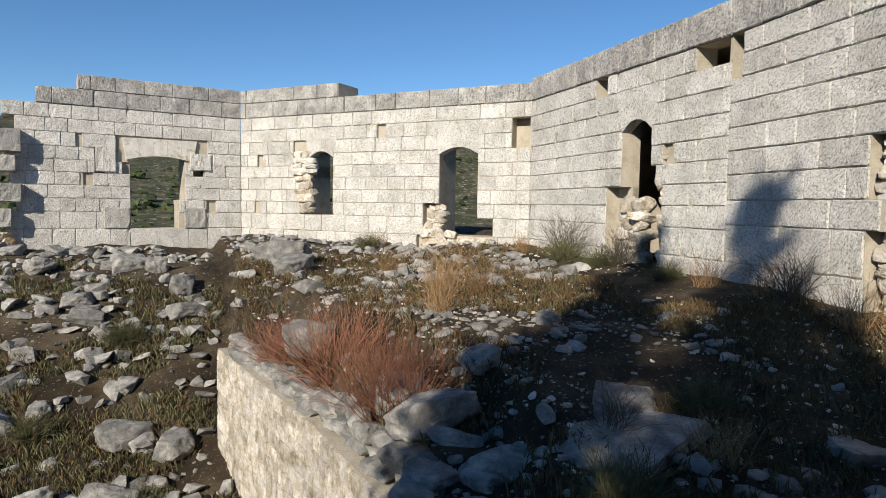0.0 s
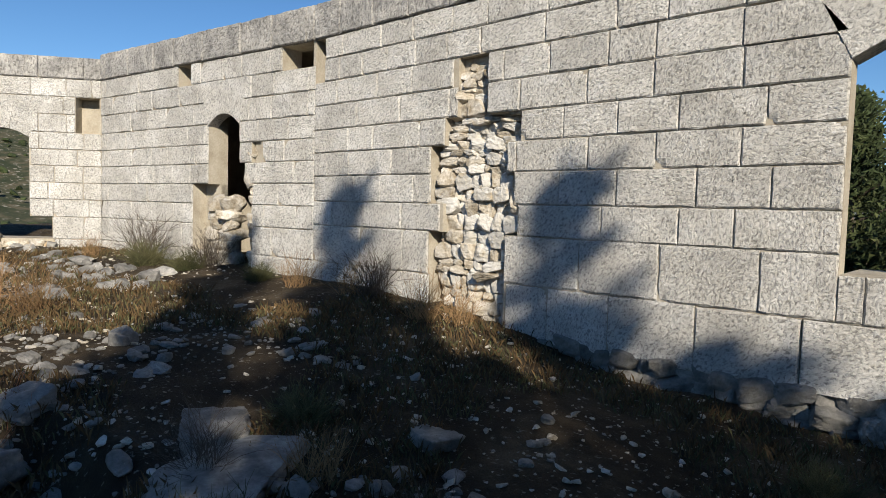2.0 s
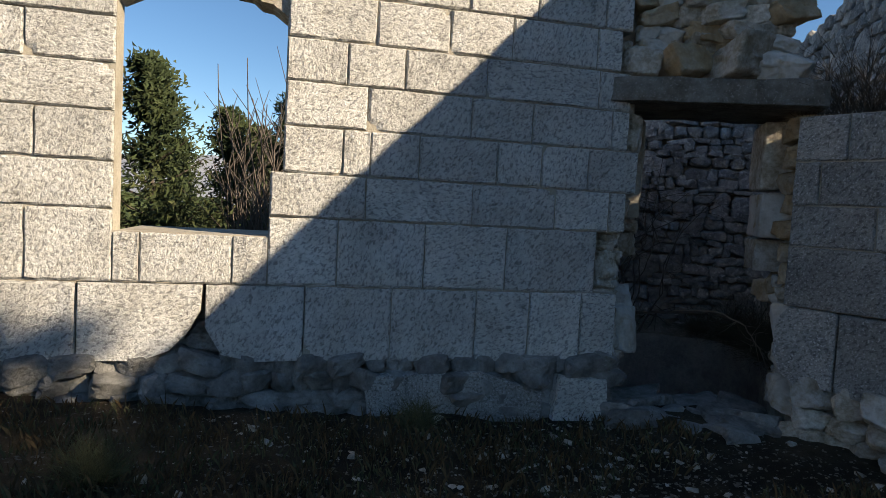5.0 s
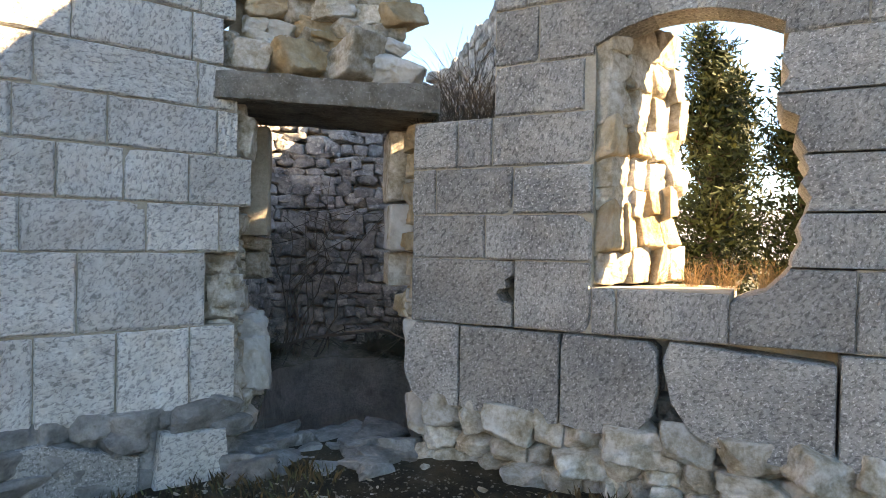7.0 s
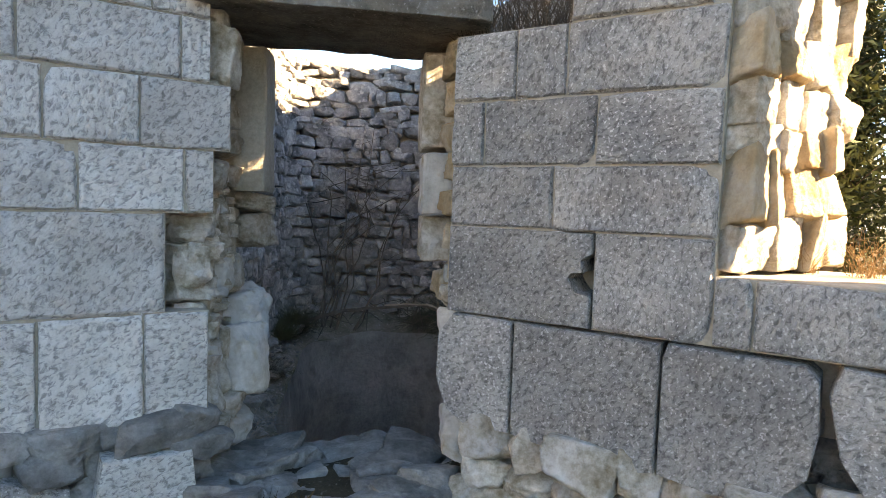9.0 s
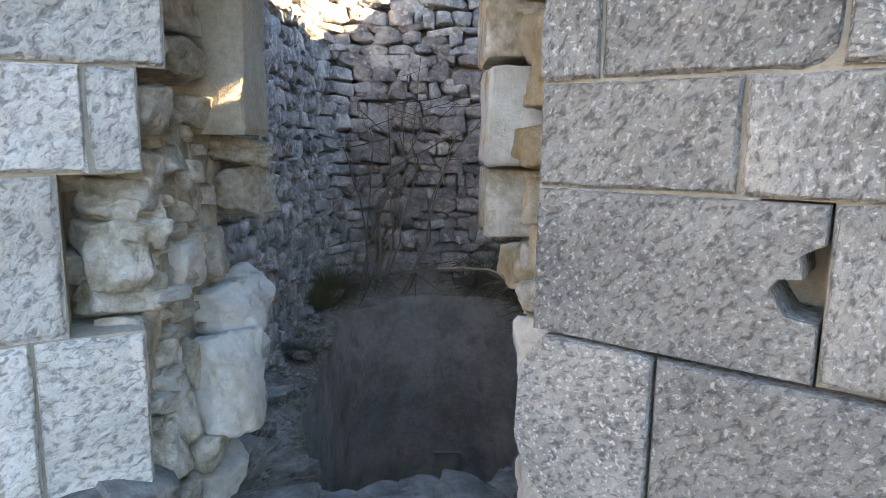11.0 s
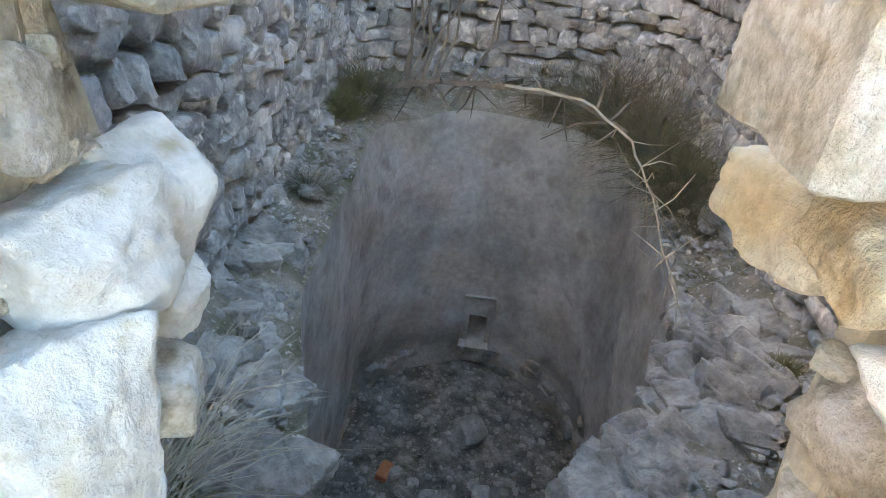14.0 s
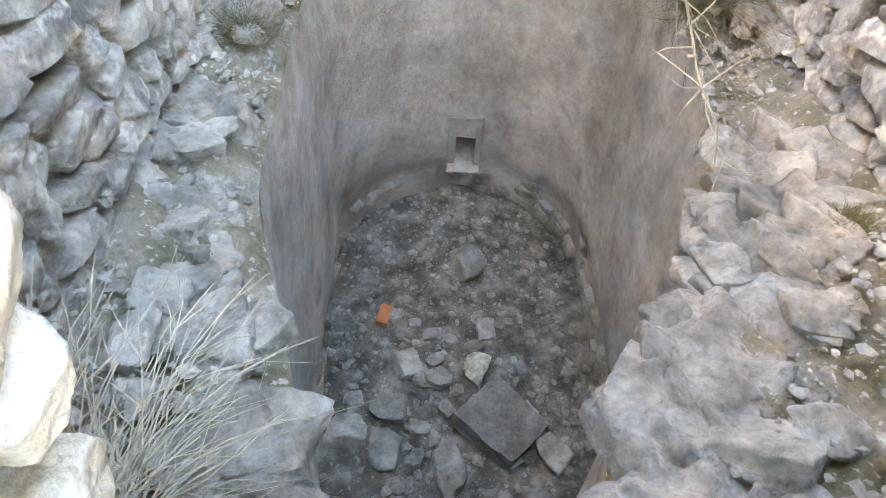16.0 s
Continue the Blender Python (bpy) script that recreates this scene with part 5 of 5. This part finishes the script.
grass("grass", "short brown dry grass on the terrace", M_BROWN, 30000, on_terrace, 0.03, 0.11)
grass("grass", "matted olive grass and moss on the terrace", M_BRUSH, 26000, on_terrace, 0.02, 0.07)
grass("grass", "olive and brown herbs in the sunken courtyard", M_BRUSH, 26000, in_hollow, 0.03, 0.13)
grass("grass", "brown dry grass in the sunken courtyard", M_BROWN, 14000, in_hollow, 0.03, 0.12)

# ---- inside the tower ----
floor_r = random.Random(14)


def on_floor(u, v):
    return tower(u, v, FLOOR + 0.12 * noise.noise((u, v, 0)) + 0.04 * noise.noise((u * 4, v * 4, 0)))


spots = []
for _ in range(5000):
    u, v = floor_r.uniform(1.3, 5.7), floor_r.uniform(-0.75, 1.55)
    w = 0.01 + 0.07 * floor_r.random() ** 6
    x, y, z = on_floor(u, v)
    spots.append((x, y, z + w * 0.15, w))
scatter("rubble", "small grey stones covering the shaft floor", PEBBLES, M_LEDGEROCK, spots)
PITROCK = [rock_mesh("rock", k + 430, M_LEDGEROCK, 4, 0.3) for k in range(6)]
def floor_rock(me, u, v, w, tall=0.7, label="grey broken stone on the shaft floor"):
    x, y, z = on_floor(u, v)
    ob = place("rock", me, pose(x, y, z + w * 0.18, floor_r.uniform(-14, 14), floor_r.uniform(-14, 14), floor_r.uniform(0, 360)) @ Matrix.Diagonal((w * 1.25, w, w * tall, 1)))
    tagged(ob, label, "rock", "stones on the shaft floor")


for u, v, w in ((3.11, -0.17, 0.24), (3.51, -0.05, 0.22), (2.77, -0.2, 0.26), (4.72, 0.53, 0.28), (3.97, 0.66, 0.18), (2.9, -0.5, 0.24), (2.62, 0.3, 0.28), (2.75, 1.12, 0.24), (3.4, 0.22, 0.2)):
    floor_rock(floor_r.choice(PITROCK), u, v, w)
floor_rock(JAMBS[1], 3.55, 0.54, 0.2, 0.7, "pale whitish stone on the shaft floor")
for _ in range(60):
    floor_rock(floor_r.choice(PITROCK), floor_r.uniform(1.8, 4.3), floor_r.uniform(-0.6, 1.0), floor_r.uniform(0.05, 0.14))
bm = bmesh.new()
bmesh.ops.create_cube(bm, size=1)
bmesh.ops.bevel(bm, geom=list(bm.edges), offset=0.06, segments=2, affect="EDGES")
me = bpy.data.meshes.new("brick")
bm.to_mesh(me)
bm.free()
me.materials.append(M_BRICK)
x, y, z = on_floor(4.05, -0.27)
tagged(place("brick", me, pose(x, y, z + 0.04, 8, 4, 50) @ Matrix.Diagonal((0.22, 0.11, 0.06, 1))), "broken red brick lying among grey rubble", "brick")
sb = bmesh.new()
bmesh.ops.create_cube(sb, size=1)
bmesh.ops.subdivide_edges(sb, edges=list(sb.edges), cuts=9, use_grid_fill=True)
for v in sb.verts:
    q = v.co * 3
    v.co += Vector((noise.noise(q), noise.noise(q + Vector((7, 0, 0))), 0.7 * noise.noise(q + Vector((0, 7, 0))))) * 0.05
    v.co += Vector((noise.noise(q * 4), noise.noise(q * 4 + Vector((7, 0, 0))), noise.noise(q * 4 + Vector((0, 7, 0))))) * 0.02
me2 = bpy.data.meshes.new("stone_slab")
sb.to_mesh(me2)
sb.free()
me2.materials.append(material("dark_slab_stone", [(0.09, 0.085, 0.08), (0.15, 0.145, 0.138), (0.23, 0.22, 0.21)], 5, 0.92, 1.0, 40, jitter=0, dist=0.015))
x, y, z = on_floor(3.0, 0.72)
tagged(place("stone_slab", me2, pose(x, y, z + 0.1, 0, 0, math.degrees(math.atan2(TD.y, TD.x))) @ pose(0, 0, 0, 5, -6, 47) @ Matrix.Diagonal((0.58, 0.52, 0.17, 1))), "large dark square stone slab on the rubble", "stone slab")

# stones and tufts on the ledge
LEDGES = [rock_mesh("ledge_stone", k + 360, M_LEDGEROCK, 4, 0.5) for k in range(9)]
for _ in range(190):
    left = floor_r.random() < 0.4
    u = floor_r.uniform(0.95, 3.1)
    lo = -0.40 - 0.38 * smooth(1.3, 2.6, u) if left else 0.64 + 0.85 * smooth(1.2, 3.0, u)
    out = floor_r.random() ** 1.4
    v = lo - out * 0.3 if left else lo + out * 0.42
    w = floor_r.uniform(0.08, 0.24)
    m = tower_pose(u, v, rim_z(u, v) - 0.03 + 0.12 * out, floor_r.uniform(-30, 30), floor_r.uniform(-30, 30), 40 + floor_r.uniform(-40, 40)) @ Matrix.Diagonal((w * 1.1, w * 1.5, w * 0.9, 1))
    place("ledge_stone", floor_r.choice(LEDGES), m, shaft)
for _ in range(70):
    left = floor_r.random() < 0.5
    u = floor_r.uniform(1.0, 5.6)
    v = (-0.85 - floor_r.random() * 0.35) if left else (1.65 + floor_r.random() * 0.35)
    if u < 2.6:
        v = v + 0.22 * smooth(2.6, 1.3, u) if left else v - 0.6 * smooth(2.9, 1.3, u)
    w = floor_r.uniform(0.05, 0.2)
    m = tower_pose(u, v, rim_z(u, v) + 0.14 + w * 0.1, floor_r.uniform(-20, 20), floor_r.uniform(-20, 20), floor_r.uniform(0, 360)) @ Matrix.Diagonal((w * 1.3, w, w * 0.75, 1))
    place("ledge_stone", floor_r.choice(LEDGES), m, shaft)
spots = []
for _ in range(4200):
    left = floor_r.random() < 0.5
    u = floor_r.uniform(0.9, 5.7)
    k = smooth(2.9, 1.2, u)
    v = -0.75 + 0.3 * k - floor_r.random() * (0.45 + 0.4 * k) if left else 1.5 - 0.75 * k + floor_r.random() * (0.5 + 0.75 * k)
    w = 0.012 + 0.05 * floor_r.random() ** 3
    x, y, z = tower(u, v, rim_z(u, v) + 0.3 * min(1, max(0, (abs(v - CV) - 1.14 + (0.36 if left else 0.95) * k) / 0.85)) + 0.015)
    spots.append((x, y, z, w))
scatter("gravel", "pale stone chips on the tower ledge", PEBBLES, M_ROCK, spots)
for u, v, sz, me in ((1.15, -0.85, 1.1, twig_mesh("bush", M_PALE, 240, 0.75, 2.2, 95, 0.003, 3, 0.5)), (5.2, -0.9, 0.9, SCRUB[0]), (4.9, -0.95, 0.7, SCRUB[1]), (5.3, 1.7, 0.9, DARKTWIG[1]), (4.5, 1.75, 0.9, SCRUB[0]), (5.75, 1.4, 1.0, DARKTWIG[0]), (2.3, 1.7, 0.35, SCRUB[1])):
    x, y, z = tower(u, v, rim_z(u, v) + 0.15)
    bush(me, x, y, sz, "dry grey-brown bush rooted on the tower ledge", "ledge bushes", z)

HAZE = [twig_mesh("bush", M_HAZE, 260, 0.7, 1.2, 110 + k, 0.002, 6, 0.5) for k in range(2)]
for k, (u, v, sz) in enumerate(((5.55, 1.25, 1.1), (5.1, 1.55, 1.2), (4.6, 1.6, 1.15), (4.1, 1.66, 1.0), (5.75, 0.8, 0.8), (5.2, -0.82, 0.8), (3.6, -0.9, 0.45))):
    x, y, z = tower(u, v, rim_z(u, v) + 0.12)
    bush(HAZE[k % 2], x, y, sz, "fine grey-green brush hanging over the shaft", "ledge bushes", z)

# branch across the shaft, climbing stems on the back wall
def bough(name, pts, r0, r1, mat, label, forks, seed):
    r = random.Random(seed)
    P = [Vector(tower(*p)) for p in pts]
    fine = []
    for i in range(len(P) - 1):
        for k in range(4):
            fine.append(P[i].lerp(P[i + 1], k / 4) + Vector((r.uniform(-1, 1), r.uniform(-1, 1), r.uniform(-1, 1))) * 0.012)
    fine.append(P[-1])
    vs, fs = [], []
    strip(vs, fs, fine, r0, r1)
    root = tagged(mesh_object(name, vs, fs, mat), label, "branch")
    for _ in range(forks):
        vs, fs = [], []
        q = fine[r.randrange(len(fine) // 3, len(fine))]
        e = Vector((r.uniform(-1, 1), r.uniform(-1, 1), r.uniform(-0.9, 0.6))).normalized() * r.uniform(0.15, 0.5)
        m = q + e * 0.5 + Vector((0, 0, r.uniform(-0.05, 0.05)))
        strip(vs, fs, [q, m, q + e], r1 * 0.8, r1 * 0.25)
        mesh_object("twig", vs, fs, mat, root)
    return root


bough("branch", [(5.5, -1.0, -0.3), (5.3, -0.75, -0.12), (5.1, -0.3, 0.06), (4.8, 0.2, 0.18), (4.3, 0.7, 0.3), (3.7, 1.05, 0.28)], 0.035, 0.014, M_BARK, "dark bent branch reaching across the shaft", 26, 3)
bough("branch", [(4.6, 0.3, 0.25), (4.1, 0.8, 0.35), (3.6, 1.05, 0.26), (3.3, 1.17, 0.05), (3.0, 1.26, -0.18), (2.75, 1.35, -0.4)], 0.011, 0.005, M_PALE, "bleached thin branch hanging over the shaft", 30, 4)
for k in range(11):
    v0 = floor_r.uniform(-0.8, 0.9)
    pts = [(5.7, v0 * 0.4 - 0.45, -0.3)]
    for i in range(1, 6):
        pts.append((5.75 + 0.06 * i, v0 * (0.4 + 0.12 * i) - 0.45 * (1 - i / 5) + floor_r.uniform(-0.12, 0.12) * i, -0.2 + 0.5 * i * floor_r.uniform(0.8, 1.1)))
    bough("climbing_stem", pts, 0.015, 0.005, M_BARK, "thin bare climbing stem on the rubble wall", 12, 40 + k)

# ---- scrub on the far hillside ----
spots = []
while len(spots) < 3200:
    a, d = sr.uniform(-0.75, 0.75), 45 + 420 * sr.random() ** 1.3
    x, y = -8 - d * math.cos(a), -4 + d * math.sin(a)
    if noise.noise((x * 0.02, y * 0.02, 6)) + sr.random() * 0.8 > 0.25:
        w = sr.uniform(1.2, 3.6)
        spots.append((x, y, ground_z(x, y) + w * 0.15, w))
scatter("shrubs", "dark evergreen scrub scattered over the far hillside", PEBBLES, M_LEAF, spots, 0.8)
spots = []
while len(spots) < 700:
    a, d = sr.uniform(0.9, 2.3), 16 + 160 * sr.random() ** 1.5
    x, y = -2 + d * math.cos(a), 2 + d * math.sin(a)
    w = sr.uniform(0.8, 2.6)
    spots.append((x, y, ground_z(x, y) + w * 0.2, w))
scatter("shrubs", "green scrub and low trees beyond the arched window", PEBBLES, M_LEAF, spots, 0.9)
